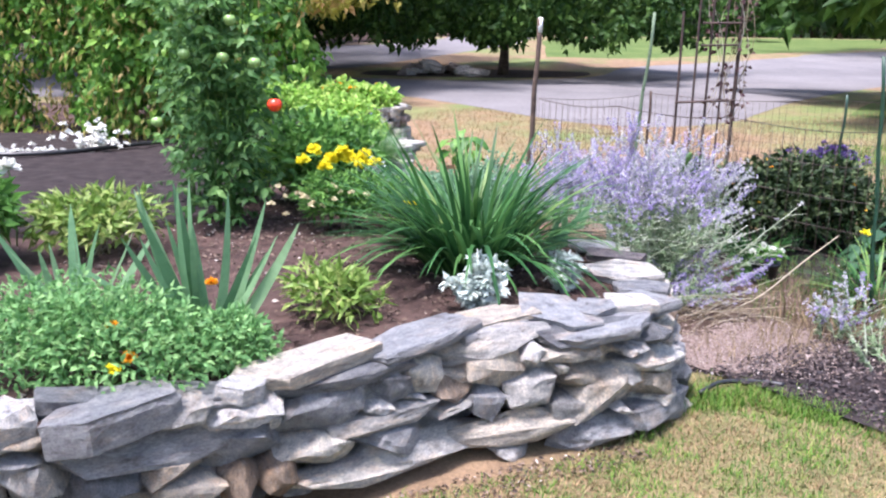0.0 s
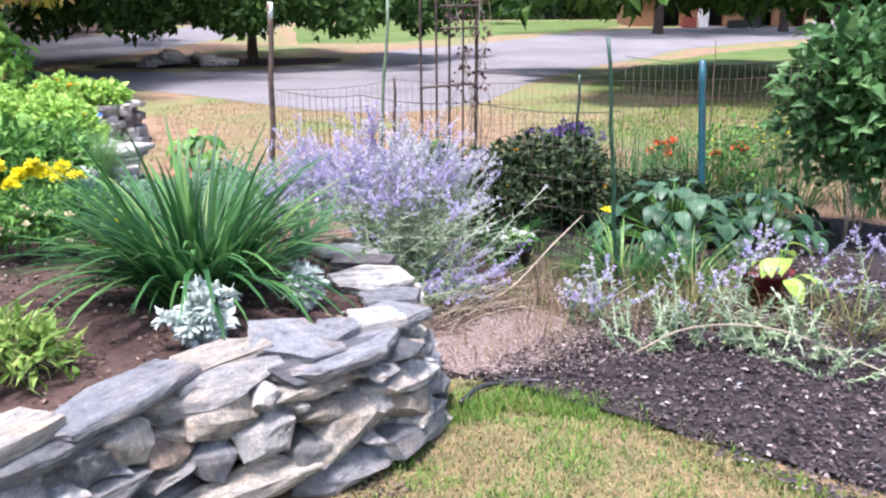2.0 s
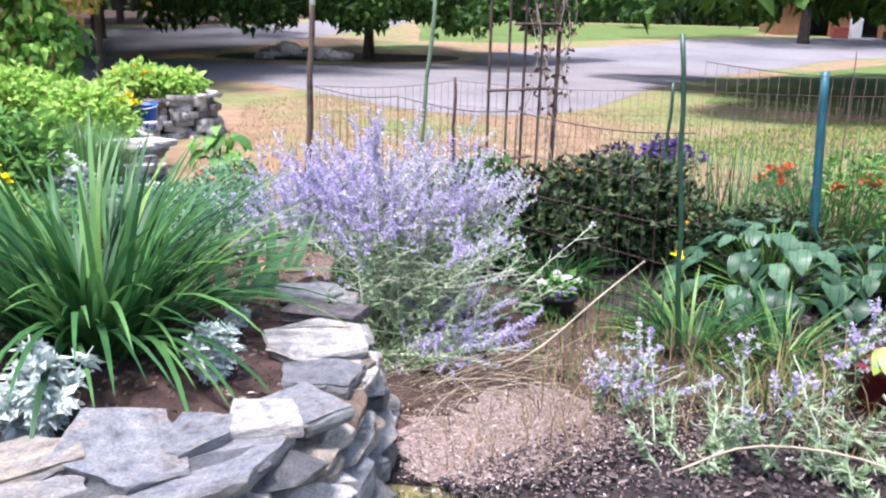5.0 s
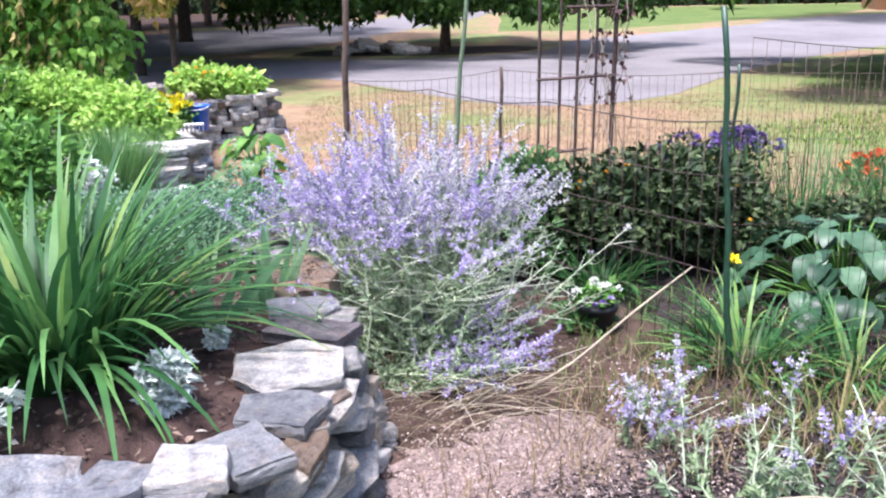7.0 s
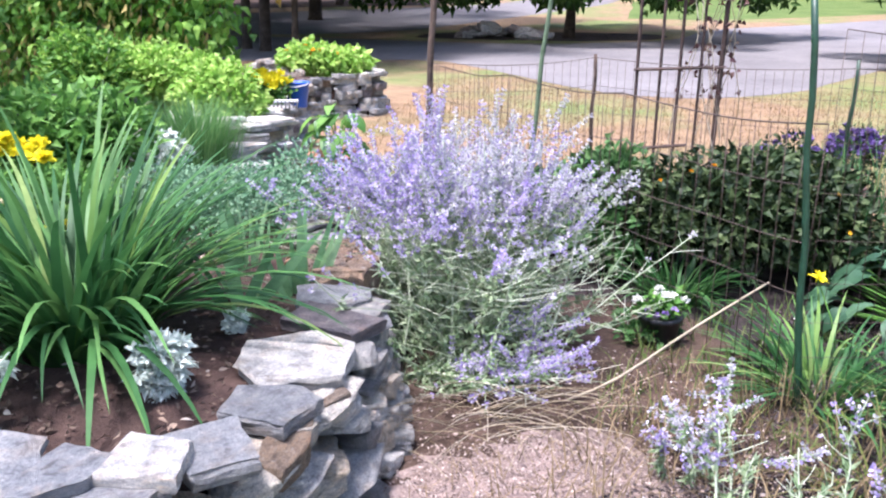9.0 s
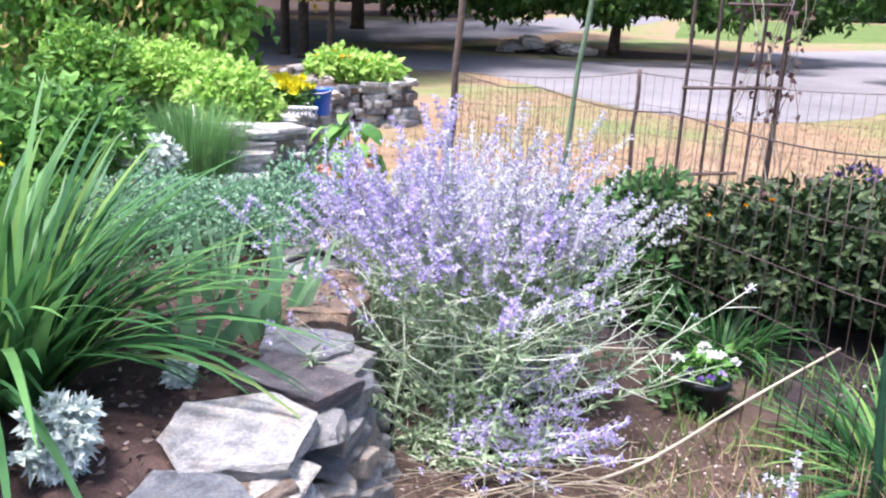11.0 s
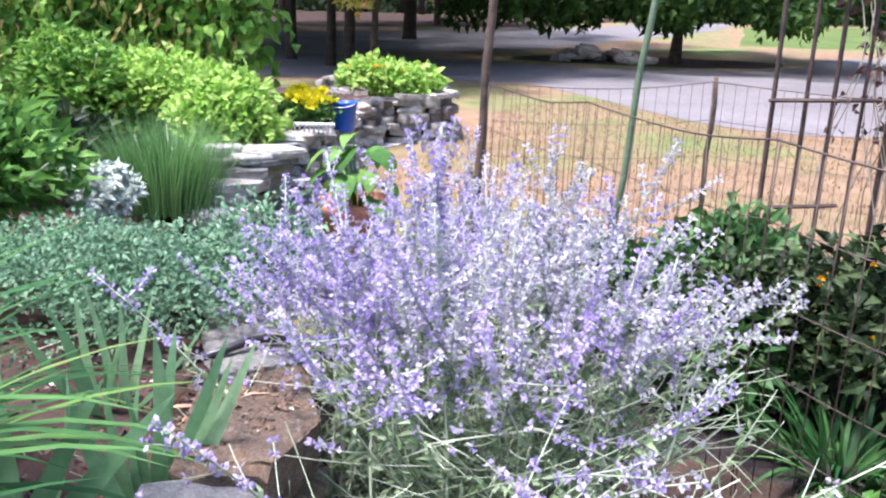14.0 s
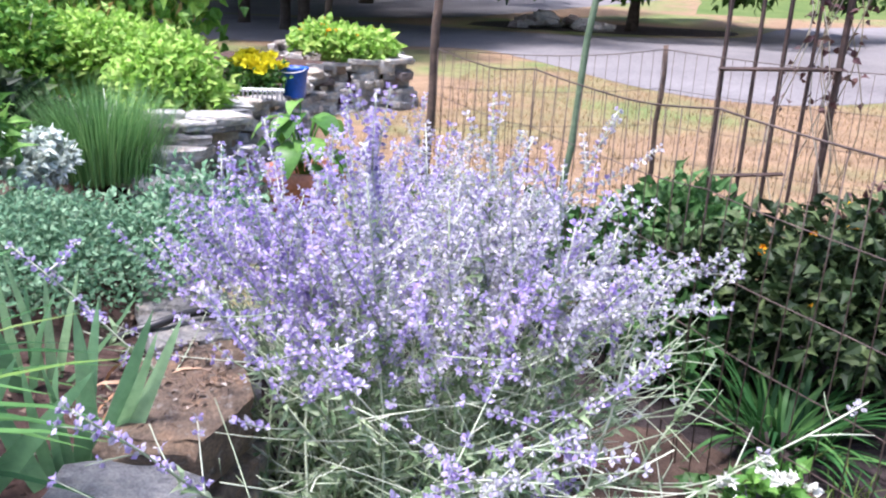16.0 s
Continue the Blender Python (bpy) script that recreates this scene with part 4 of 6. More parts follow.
# ---- plants ----
def strap_clump(name, x, y, z, n, L, W, spread, material, label, category="daylily", pale=None, pale_share=0.12, bend=(0.6, 1.5), seed=1, radius=0.12):
    """A clump of long arching leaves, each leaf a part; eight leaf shapes shared."""
    r = random.Random(seed)
    top = thing(name, x, y, z, label, category)
    shapes = []
    for mat_ in (material, pale or material):
        for k in range(9):
            b = bend[0] + (bend[1] - bend[0]) * k / 8
            yawz = np.array([0.0])
            V, F = blade_arrays(np.zeros((1, 3)), yawz, 0.04, 1.0, W / L, b, 8)
            me = bpy.data.meshes.new("leaf")
            me.from_pydata(V.tolist(), [], F)
            me.materials.append(mat_)
            me.polygons.foreach_set("use_smooth", [True] * len(me.polygons))
            shapes.append(me)
    for i in range(n):
        q = r.random()
        me = shapes[r.randrange(9) + (9 if r.random() < pale_share else 0)]
        ob = new("leaf", me)
        a = r.uniform(0, 360)
        rad = radius * math.sqrt(r.random())
        s = L * r.uniform(0.6, 1.08)
        ob.matrix_basis = pose(rad * math.cos(radians(a)), rad * math.sin(radians(a)), 0, r.uniform(-6, 6), 0, a + r.uniform(-30, 30)) @ pose(0, 0, 0, 0, spread * q ** 0.8, r.uniform(-8, 8)) @ Matrix.Diagonal((s, s * r.uniform(0.8, 1.2), s, 1))
        ob.parent = top
    return top


def iris_fan(x, y, z, n, L, label, rz=0, seed=1, W=0.062):
    """Stiff sword leaves in a fan."""
    r = random.Random(seed)
    top = thing("iris", x, y, z, label, "iris", rz=rz)
    for i in range(n):
        V, F = blade_arrays(np.zeros((1, 3)), np.array([0.0]), 0.0, 1.0, W / L * r.uniform(0.8, 1.25), r.uniform(0.05, 0.45), 7)
        V = np.asarray(V)
        V = np.column_stack([V[:, 0], V[:, 1] * np.minimum(1, 0.75 + V[:, 2]), V[:, 2]])
        ob = mesh_obj("leaf", V, F, M["iris"], top, smooth=True)
        f = (i + 0.5) / n * 2 - 1
        s = L * r.uniform(0.7, 1.05)
        ob.matrix_basis = pose(f * 0.07, r.uniform(-0.04, 0.04), 0, r.uniform(-10, 10), f * 34 + r.uniform(-15, 15), 0) @ pose(0, 0, 0, 0, 0, r.choice((90, 270)) + r.uniform(-55, 55)) @ Matrix.Diagonal((s, s, s, 1))
    return top


def leafy_bush(name, x, y, z, r, n, L, W, material, label, category, stems=10, lumps=6, zc=0.75, up=0.4, extra=None, stem_mat="drystem", heads=()):
    """A bush: thin stems from the ground and leaves in uneven lobes."""
    top = thing(name, x, y, z, label, category)
    r = np.asarray(r, float)
    P, D = blob_points(n, r, 0.3, -0.1, lumps)
    P[:, 2] = P[:, 2] + r[2] * zc
    P[:, 2] = np.maximum(P[:, 2], 0.02)
    d = unit(D * (1, 1, 0.5) + np.array([0, 0, up]) + rng.normal(0, 0.75, (n, 3)))
    leaves("foliage", P, d, rng.uniform(0.7, 1.3, n) * L, rng.uniform(0.8, 1.2, n) * W, material, top)
    t = Tubes()
    for k in range(stems):
        e = P[rng.integers(0, n)]
        t.add([np.array([rng.uniform(-0.05, 0.05), rng.uniform(-0.05, 0.05), -0.02]), e * (0.35, 0.35, 0.5), e * (0.95, 0.95, 0.97)], 0.006, 0.002)
    t.make("stems", M[stem_mat], top)
    if extra:
        mat2, k, R, pname, hi = extra
        C = P[P[:, 2] > np.quantile(P[:, 2], hi)]
        C = C[rng.integers(0, len(C), k)] + np.array([0, 0, L * 0.4])
        petals(pname, C, rng.uniform(0.75, 1.2, k) * R, M[mat2], top)
    for mat2, C, R, pname, k in heads:
        petals(pname, C, R, M[mat2], top, n=k)
    return top


def silver_plant(x, y, z, h, label, seed=0):
    """Dusty miller: branching stems with lobed silver leaves."""
    top = thing("dusty_miller", x, y, z, label, "dusty miller")
    P, D = [], []
    t = Tubes()
    for k in range(int(16 + 40 * h)):
        pts = arc((0, 0, 0), rng.uniform(0, 6.28), rng.uniform(0.05, 0.8), h * rng.uniform(0.5, 1.0), rng.uniform(-0.3, 0.4), 5)
        t.add(pts, 0.004, 0.002)
        for p, q in zip(pts[1:], pts[2:]):
            for j in range(5 if h < 0.3 else 9):
                d = unit(rng.normal(0, 0.7, 3) + (q - p) / np.linalg.norm(q - p) * 0.7)
                for lobe in (-0.6, -0.3, 0.0, 0.3, 0.6):
                    P.append(p + d * abs(lobe) * 0.02)
                    D.append(unit(d + lobe * np.cross(d, (0.2, 0.3, 1)) * 1.6))
    size = min(1.5, 0.4 + 4.2 * h)
    leaves("foliage", np.array(P), np.array(D), rng.uniform(0.02, 0.038, len(P)) * size, 0.016 * size, M["silver"], top)
    t.make("stems", M["silver"], top)
    return top


def petal_cloud(name, P, D, L, W, material, parent, label):
    """Very small petals: folded diamonds of two triangles."""
    P, D = np.asarray(P, float), unit(D)
    n = len(P)
    S = unit(np.cross(D, rand_dirs(n, -1, 1)))
    L, W = np.broadcast_to(L, n)[:, None], np.broadcast_to(W, n)[:, None]
    N = np.cross(S, D)
    V = np.stack([P, P + D * L * 0.55 + S * W * 0.5 + N * W * 0.2, P + D * L, P + D * L * 0.55 - S * W * 0.5 + N * W * 0.2], 1).reshape(-1, 3)
    F = ((np.arange(n) * 4)[:, None, None] + np.array([[0, 2, 1], [0, 3, 2]])[None]).reshape(-1, 3)
    return mesh_obj(name, V, F, material, parent, label)


def russian_sage(x, y, z, n, L, label, reach=0.75, lean=(0.0, 0.9), bloom=1.0, yaw=None, name="russian_sage", base=0.12, bare=0.0):
    """Arching pale stems with side shoots, small grey leaves below and whorls of lavender flowers above."""
    top = thing(name, x, y, z, label, "russian sage")
    t = Tubes()
    FP, FD, CP, CD, LP, LD = [], [], [], [], [], []

    def whorls(pts, f0, dens):
        seglen = np.linalg.norm(np.diff(pts, axis=0), axis=1).sum()
        m = max(3, int(seglen * (1 - f0) * dens))
        tip = pts[-1]
        blue = 0.45 * noise.noise(Vector(tip * 2.4) + Vector((x * 3, y, 0))) + rng.normal(0, 0.1) - 0.9 * (tip[0] - 0.03) - 0.3 * tip[1] + 0.25 * (bloom - 0.95) > 0
        for u in np.linspace(f0, 1, m):
            k = u * (len(pts) - 1)
            i = min(int(k), len(pts) - 2)
            c = pts[i] + (pts[i + 1] - pts[i]) * (k - i)
            ax = unit(pts[i + 1] - pts[i])
            if c[2] < bare + rng.normal(0, 0.06):
                continue
            for j in range(7):
                d = unit(np.cross(ax, rng.normal(0, 1, 3)) + ax * 0.35)
                q = c + d * 0.002 + ax * rng.normal(0, 0.0025)
                if rng.random() < (0.74 if blue else 0.1):
                    FP.append(q), FD.append(d)
                else:
                    CP.append(q), CD.append(d)

    for k in range(n):
        a = rng.uniform(0, 6.28) if yaw is None else yaw + min(0.75, max(-0.75, rng.normal(0, 0.5)))
        ln = lean[0] + (lean[1] - lean[0]) * rng.random() ** 0.8
        LL = L * rng.uniform(0.58, 1.08) * (1 - 0.12 * ln)
        pts = arc((rng.normal(0, base), rng.normal(0, base), 0), a, ln, LL, rng.uniform(-0.35, 0.6), 7)
        pts[1:] += np.cumsum(rng.normal(0, 0.008, (7, 3)), axis=0)
        t.add(pts, 0.0045, 0.0018, 3)
        whorls(pts[4:], 0.2, 62)
        for f in np.linspace(0.5, 0.92, rng.integers(5, 9)):
            kk = f * 7
            i = int(kk)
            c = pts[i] + (pts[i + 1] - pts[i]) * (kk - i)
            b = arc(c, a + rng.uniform(-2.2, 2.2), min(1.5, ln + rng.uniform(0.35, 1.15)), LL * (1.05 - f) * rng.uniform(0.35, 0.85), rng.uniform(-0.8, 0.2), 4)
            t.add(b, 0.002, 0.001, 3)
            whorls(b, 0.15, 62)
        for f in rng.uniform(0.04, 0.78, 58):
            kk = f * 7
            i = int(kk)
            LP.append(pts[i] + (pts[i + 1] - pts[i]) * (kk - i))
            LD.append(unit(rng.normal(0, 0.6, 3) + (math.cos(a), math.sin(a), 0.6)))
    t.make("stems", M["sagestem"], top, "pale grey-green stems")
    if FP:
        petal_cloud("flowers", np.array(FP), np.array(FD), rng.uniform(0.008, 0.016, len(FP)), 0.01, M["sageflower"], top, "lavender-blue flowers")
    if CP:
        petal_cloud("calyxes", np.array(CP), np.array(CD), rng.uniform(0.008, 0.015, len(CP)), 0.0095, M["sagecalyx"], top, "faded grey-mauve calyxes")
    leaves("foliage", np.array(LP), np.array(LD), rng.uniform(0.025, 0.055, len(LP)), 0.011, M["sageleaf"], top)
    return top


# raised bed by the wall
strap_clump("daylily", 0.1, 3.86, 0.38, 430, 0.83, 0.034, 41, M["daylily"], "large dense clump of arching dark green daylily leaves", pale=M["daylily_pale"], pale_share=0.05, bend=(0.55, 1.75), seed=4, radius=0.2)
iris_fan(-0.86, 2.72, 0.38, 19, 0.64, "tall blue-green iris fan above marigold foliage", 10, 3)
iris_fan(-1.42, 2.85, 0.38, 9, 0.5, "small iris fan in the raised bed", 40, 5)
iris_fan(0.64, 4.4, 0.385, 9, 0.34, "iris fan against the wall stones", 35, 6, 0.05)
iris_fan(0.47, 4.24, 0.385, 7, 0.4, "iris leaves beside the daylily", 20, 8, 0.05)
iris_fan(0.3, 4.7, 0.38, 9, 0.36, "dark iris leaves behind the daylily", 50, 9, 0.045)
dl = thing("dry_leaves", 0.6, 4.66, 0.42, "curled brown dead iris leaves on the wall", "dead leaves")
for k in range(7):
    V_, F_ = blade_arrays(np.zeros((1, 3)), np.array([0.0]), 0.6, 0.26, 0.02, 2.2 + 0.2 * k, 7)
    mesh_obj("leaf", V_, F_, M["drybrown"], dl, smooth=True).matrix_basis = pose(0.02 * (k % 3), 0.02 * (k % 2), 0, rng.uniform(-20, 20), 0, 40 + 38 * k)
leafy_bush("shrub", -0.44, 3.08, 0.38, (0.22, 0.2, 0.13), 520, 0.07, 0.02, M["peony"], "small variegated shrub with yellow-edged leaves", "shrub", lumps=8)
silver_plant(0.16, 3.2, 0.38, 0.28, "silver-white dusty miller beside the wall")
silver_plant(0.545, 3.57, 0.38, 0.19, "silver-white dusty miller in bare soil")
silver_plant(0.555, 4.02, 0.385, 0.07, "tiny dusty miller seedling")
silver_plant(-0.8, 6.02, 0.42, 0.34, "silver-white dusty miller below the upper wall")
leafy_bush("marigold", -1.2, 2.34, 0.35, (0.55, 0.3, 0.2), 5200, 0.036, 0.015, M["marigold"], "low green marigold foliage with a few orange blooms", "marigold", lumps=12, heads=[("orange", [(0.3, -0.18, 0.2), (0.19, -0.05, 0.25), (0.4, 0.3, 0.3)], 0.026, "orange_bloom", 60), ("yellow", [(0.26, -0.21, 0.17)], 0.028, "yellow_bloom", 60)])
leafy_bush("marigold", -0.72, 2.45, 0.35, (0.22, 0.18, 0.16), 1500, 0.036, 0.015, M["marigold"], "low green marigold foliage under the iris", "marigold", lumps=8)
leafy_bush("shrub", -1.85, 4.0, 0.4, (0.33, 0.3, 0.2), 1100, 0.075, 0.025, M["peony"], "rounded light green shrub in the raised bed", "shrub", lumps=9)
leafy_bush("shrub", -2.5, 3.7, 0.4, (0.36, 0.36, 0.3), 900, 0.1, 0.05, M["mid"], "dark leafy plant at the mulch edge", "shrub", lumps=7)
leafy_bush("marigold", -0.66, 4.75, 0.38, (0.36, 0.32, 0.22), 1900, 0.055, 0.018, M["mid"], "bushy marigold with yellow and faded cream blooms", "marigold", lumps=9, heads=[
    ("yellow", [(rng.normal(0.0, 0.1), rng.normal(-0.12, 0.06), rng.normal(0.44, 0.035)) for _ in range(14)], 0.05, "yellow_bloom", 40),
    ("cream", [(rng.normal(-0.12, 0.17), rng.normal(-0.28, 0.06), rng.normal(0.26, 0.06)) for _ in range(22)], 0.026, "faded_bloom", 14)])
leafy_bush("marigold", -0.26, 4.35, 0.38, (0.14, 0.12, 0.14), 300, 0.05, 0.018, M["mid"], "low marigold with one yellow bloom", "marigold", lumps=5, heads=[("yellow", [(0.0, -0.06, 0.24), (0.035, -0.06, 0.245)], 0.04, "yellow_bloom", 40)])


def tomato_plant(x, y, z, h, r, n, label):
    top = thing("tomato_plant", x, y, z, label, "tomato plant")
    P, D = [], []
    t = Tubes()
    for k in range(9):
        a = rng.uniform(0, 6.28)
        pts = arc((rng.uniform(-0.08, 0.08), rng.uniform(-0.08, 0.08), 0), a, rng.uniform(0, 0.18), h * rng.uniform(0.75, 1.05), rng.uniform(-0.15, 0.25), 9)
        t.add(pts, 0.009, 0.004, 5)
        for _ in range(n // 9 // 9):
            u = rng.uniform(0.03, 1) * 9
            i = min(int(u), 8)
            c = pts[i] + (pts[i + 1] - pts[i]) * (u - i)
            b = arc(c, rng.uniform(0, 6.28), rng.uniform(0.7, 1.5), r * rng.uniform(0.5, 1.1), rng.uniform(0.4, 1.0), 4)
            t.add(b, 0.003, 0.0015, 3)
            for q, w in zip(b[1:], b[:-1]):
                ax = unit(q - w)
                for s in (-1, 1):
                    P.append(q), D.append(unit(ax * 0.5 + s * np.cross(ax, (0, 0, 1)) - (0, 0, 0.5)))
            P.append(b[-1]), D.append(unit(b[-1] - b[-2]))
    leaves("foliage", np.array(P), np.array(D), rng.uniform(0.05, 0.1, len(P)), rng.uniform(0.025, 0.045, len(P)), M["tomato"], top, "", 0.2, 0.2)
    t.make("stems", M["tomato"], top)
    return top


def fruit(x, y, z, r, mat_, label):
    ob = lathe("tomato", [(0.15 * r, -0.86 * r), (0.6 * r, -0.72 * r), (0.95 * r, -0.25 * r), (0.98 * r, 0.2 * r), (0.7 * r, 0.68 * r), (0.25 * r, 0.78 * r), (0.06 * r, 0.7 * r)], M[mat_], None, "", 16)
    ob.matrix_basis = pose(x, y, z)
    tagged(ob, label, "tomato")
    return ob


tom = tomato_plant(-1.42, 4.75, 0.4, 1.75, 0.3, 2500, "tall staked tomato plant with dense dark foliage")
tomato_plant(-1.75, 5.3, 0.4, 1.9, 0.32, 900, "tall tomato plant behind the first")
for (dx, dz) in ((-0.12, 1.2), (0.1, 1.18), (0.28, 1.15), (-0.3, 0.75), (0.15, 1.42)):
    fruit(-1.42 + dx, 4.52, 0.4 + dz * 0.85, 0.035, "greenfruit", "unripe green tomato hanging in the foliage")
fruit(-1.0, 4.39, 1.155, 0.042, "red", "ripe red tomato on the vine")
leafy_bush("pepper_plant", -1.0, 5.5, 0.4, (0.42, 0.4, 0.34), 1500, 0.09, 0.04, M["mid"], "leafy green pepper plant", "pepper plant", lumps=10)
leafy_bush("catmint", -0.05, 5.15, 0.38, (0.55, 0.45, 0.18), 9000, 0.022, 0.013, M["catmint"], "soft grey-green catmint mound", "catmint", lumps=12)
leafy_bush("catmint", 0.25, 5.5, 0.38, (0.3, 0.35, 0.2), 2000, 0.03, 0.015, M["catmint"], "grey-green catmint beside the wall", "catmint", lumps=8)
leafy_bush("basil", -1.25, 5.6, 0.4, (0.35, 0.3, 0.25), 1300, 0.06, 0.03, M["bright"], "bright green basil below the upper wall", "basil", lumps=9)
top_ = thing("rosemary", -0.82, 6.5, 0.42, "upright fine-needled green herb", "herb")
nb = 2600
Pb = np.column_stack([rng.normal(0, 0.11, (nb, 2)), np.zeros(nb)])
tt = Tubes()
for k in range(16):
    tt.add(arc((rng.normal(0, 0.06), rng.normal(0, 0.06), 0), rng.uniform(0, 6.28), rng.uniform(0, 0.3), rng.uniform(0.2, 0.42), 0.2, 5), 0.004, 0.002, 4)
tt.make("stems", M["sagestem"], top_, "woody grey-green stems")
blades("needles", Pb, np.arctan2(Pb[:, 1], Pb[:, 0]), rng.uniform(0, 0.35, nb), rng.uniform(0.2, 0.5, nb), 0.005, rng.uniform(0, 0.9, nb), M["rosemary"], top_)
leafy_bush("ornamental_kale", -1.55, 6.6, 0.42, (0.4, 0.32, 0.25), 900, 0.1, 0.05, M["darkbush"], "dark bronze-green leaved plants beside the herbs", "shrub", lumps=8)

# upper bed
leafy_bush("potato_plant", -1.18, 7.6, 0.42, (0.4, 0.36, 0.32), 2300, 0.072, 0.036, M["bright"], "bright green leafy vegetable plant by the herbs", "vegetable", lumps=12)
leafy_bush("potato_plant", -1.72, 7.85, 0.42, (0.42, 0.42, 0.42), 2900, 0.072, 0.036, M["bright"], "taller bright green leafy vegetable plant", "vegetable", lumps=9)
leafy_bush("potato_plant", -2.15, 7.5, 0.42, (0.4, 0.36, 0.5), 2400, 0.072, 0.036, M["bean"], "tall green leafy vegetable plant", "vegetable", lumps=8)
leafy_bush("potato_plant", -2.2, 8.7, 0.42, (0.5, 0.5, 0.4), 3600, 0.07, 0.038, M["bright"], "bright green leafy plants behind the wall", "vegetable", lumps=12)
leafy_bush("marigold", -1.42, 9.25, 0.42, (0.3, 0.3, 0.22), 900, 0.06, 0.03, M["mid"], "yellow marigolds in full bloom on the wall bed", "marigold", lumps=9, extra=("yellow", 60, 0.065, "yellow_bloom", 0.7))
leafy_bush("nasturtium", -1.75, 11.9, 0.5, (0.55, 0.45, 0.25), 2600, 0.09, 0.075, M["bright"], "mounded nasturtium with orange blooms", "nasturtium", lumps=12, extra=("orange", 26, 0.045, "orange_bloom", 0.7))


def vine_wall(x0, x1, y, z, h, n, label, depth=0.5):
    top = thing("bean_vines", (x0 + x1) / 2, y, z, label, "bean vines")
    half = (x1 - x0) / 2
    P = np.column_stack([rng.uniform(-half, half, n), rng.normal(0, depth * 0.4, n), h * rng.random(n) ** 0.8])
    P[:, 0] += 0.12 * np.sin(P[:, 2] * 5 + P[:, 0] * 3)
    keep = np.array([noise.noise(Vector((p[0] * 1.3, p[1], p[2] * 1.1))) for p in P]) > -0.42
    P = P[keep]
    n = len(P)
    D = np.column_stack([rng.normal(0, 0.5, n), rng.normal(-0.4, 0.5, n), rng.normal(-0.6, 0.3, n)])
    leaves("foliage", P, D, rng.uniform(0.08, 0.16, n), rng.uniform(0.05, 0.09, n), M["bean"], top)
    k = n // 7
    Q = np.column_stack([rng.uniform(-half, half, k), rng.normal(-0.12, depth * 0.4, k), h * rng.random(k) ** 1.6 * 0.6])
    leaves("dry_leaves", Q, np.column_stack([rng.normal(0, 0.4, k), rng.normal(-0.3, 0.4, k), rng.normal(-0.9, 0.2, k)]), 0.12, 0.035, M["dry_bean"], top, "yellowing hanging leaves")
    t = Tubes()
    for i in range(int(half * 9)):
        xx = rng.uniform(-half, half)
        t.add([(xx, 0, 0), (xx + rng.normal(0, 0.05), rng.normal(0, 0.05), h / 2), (xx + rng.normal(0, 0.08), 0, h)], 0.008, 0.005)
    t.make("stems", M["drystem"], top)
    return top


vine_wall(-9.5, -2.6, 9.7, 0.4, 2.9, 20000, "tall dense wall of pole bean vines")
vine_wall(-4.2, -1.75, 9.0, 0.4, 2.6, 7500, "hanging pole bean vines at the end of the row", 0.6)
fl = thing("white_flowers", -3.7, 7.8, 0.43, "mounds of small white flowers beside the mulch", "flowers")
petals("bloom", [(rng.normal(0, 0.16), rng.normal(0, 0.12), abs(rng.normal(0.1, 0.07))) for _ in range(70)], 0.05, M["white"], fl, n=8)
fl = thing("white_flowers", -4.2, 7.4, 0.43, "low strip of small white flowers", "flowers")
petals("bloom", [(rng.uniform(-0.35, 0.35), rng.normal(0, 0.08), abs(rng.normal(0.03, 0.03))) for _ in range(26)], 0.04, M["white"], fl, n=8)
fl = thing("white_flower", -2.35, 4.05, 0.82, "white daisy-like bloom on a thin stem", "flower")
petals("bloom", [(0, 0, 0)], 0.07, M["white"], fl, n=30)
tt = Tubes(); tt.add([(0, 0, 0), (0.02, 0, -0.2), (0, 0, -0.42)], 0.004, 0.005); tt.make("stem", M["mid"], fl)
edge_hose = thing("hose", 0, 0, 0, "short black hose along the lawn edge", "hose")
tt = Tubes(); tt.add(np.column_stack([spline([(1.127, 3.245), (1.242, 3.365), (1.353, 3.392), (1.453, 3.387), (1.529, 3.362)], 24), np.full(24, 0.03)]), 0.011, 0.011, 7); tt.make("tube", M["hose"], edge_hose)
wall_hose = thing("hose", 0, 0, 0, "short black hose crossing the wall top", "hose")
tt = Tubes(); tt.add(spline([(0.36, 4.86, 0.43), (0.47, 4.9, 0.475), (0.56, 5.03, 0.48), (0.7, 5.12, 0.4)], 14), 0.012, 0.012, 8); tt.make("tube", M["hose"], wall_hose)
hose = thing("hose", 0, 0, 0, "black garden hose edging the mulch", "hose")
tt = Tubes(); tt.add(np.column_stack([spline([(-6, 6.9), (-4.6, 7.05), (-3.9, 7.3), (-3.5, 7.9), (-3.1, 8.5), (-2.6, 8.8)], 30), np.full(30, 0.46)]), 0.022, 0.022, 7); tt.make("tube", M["hose"], hose)

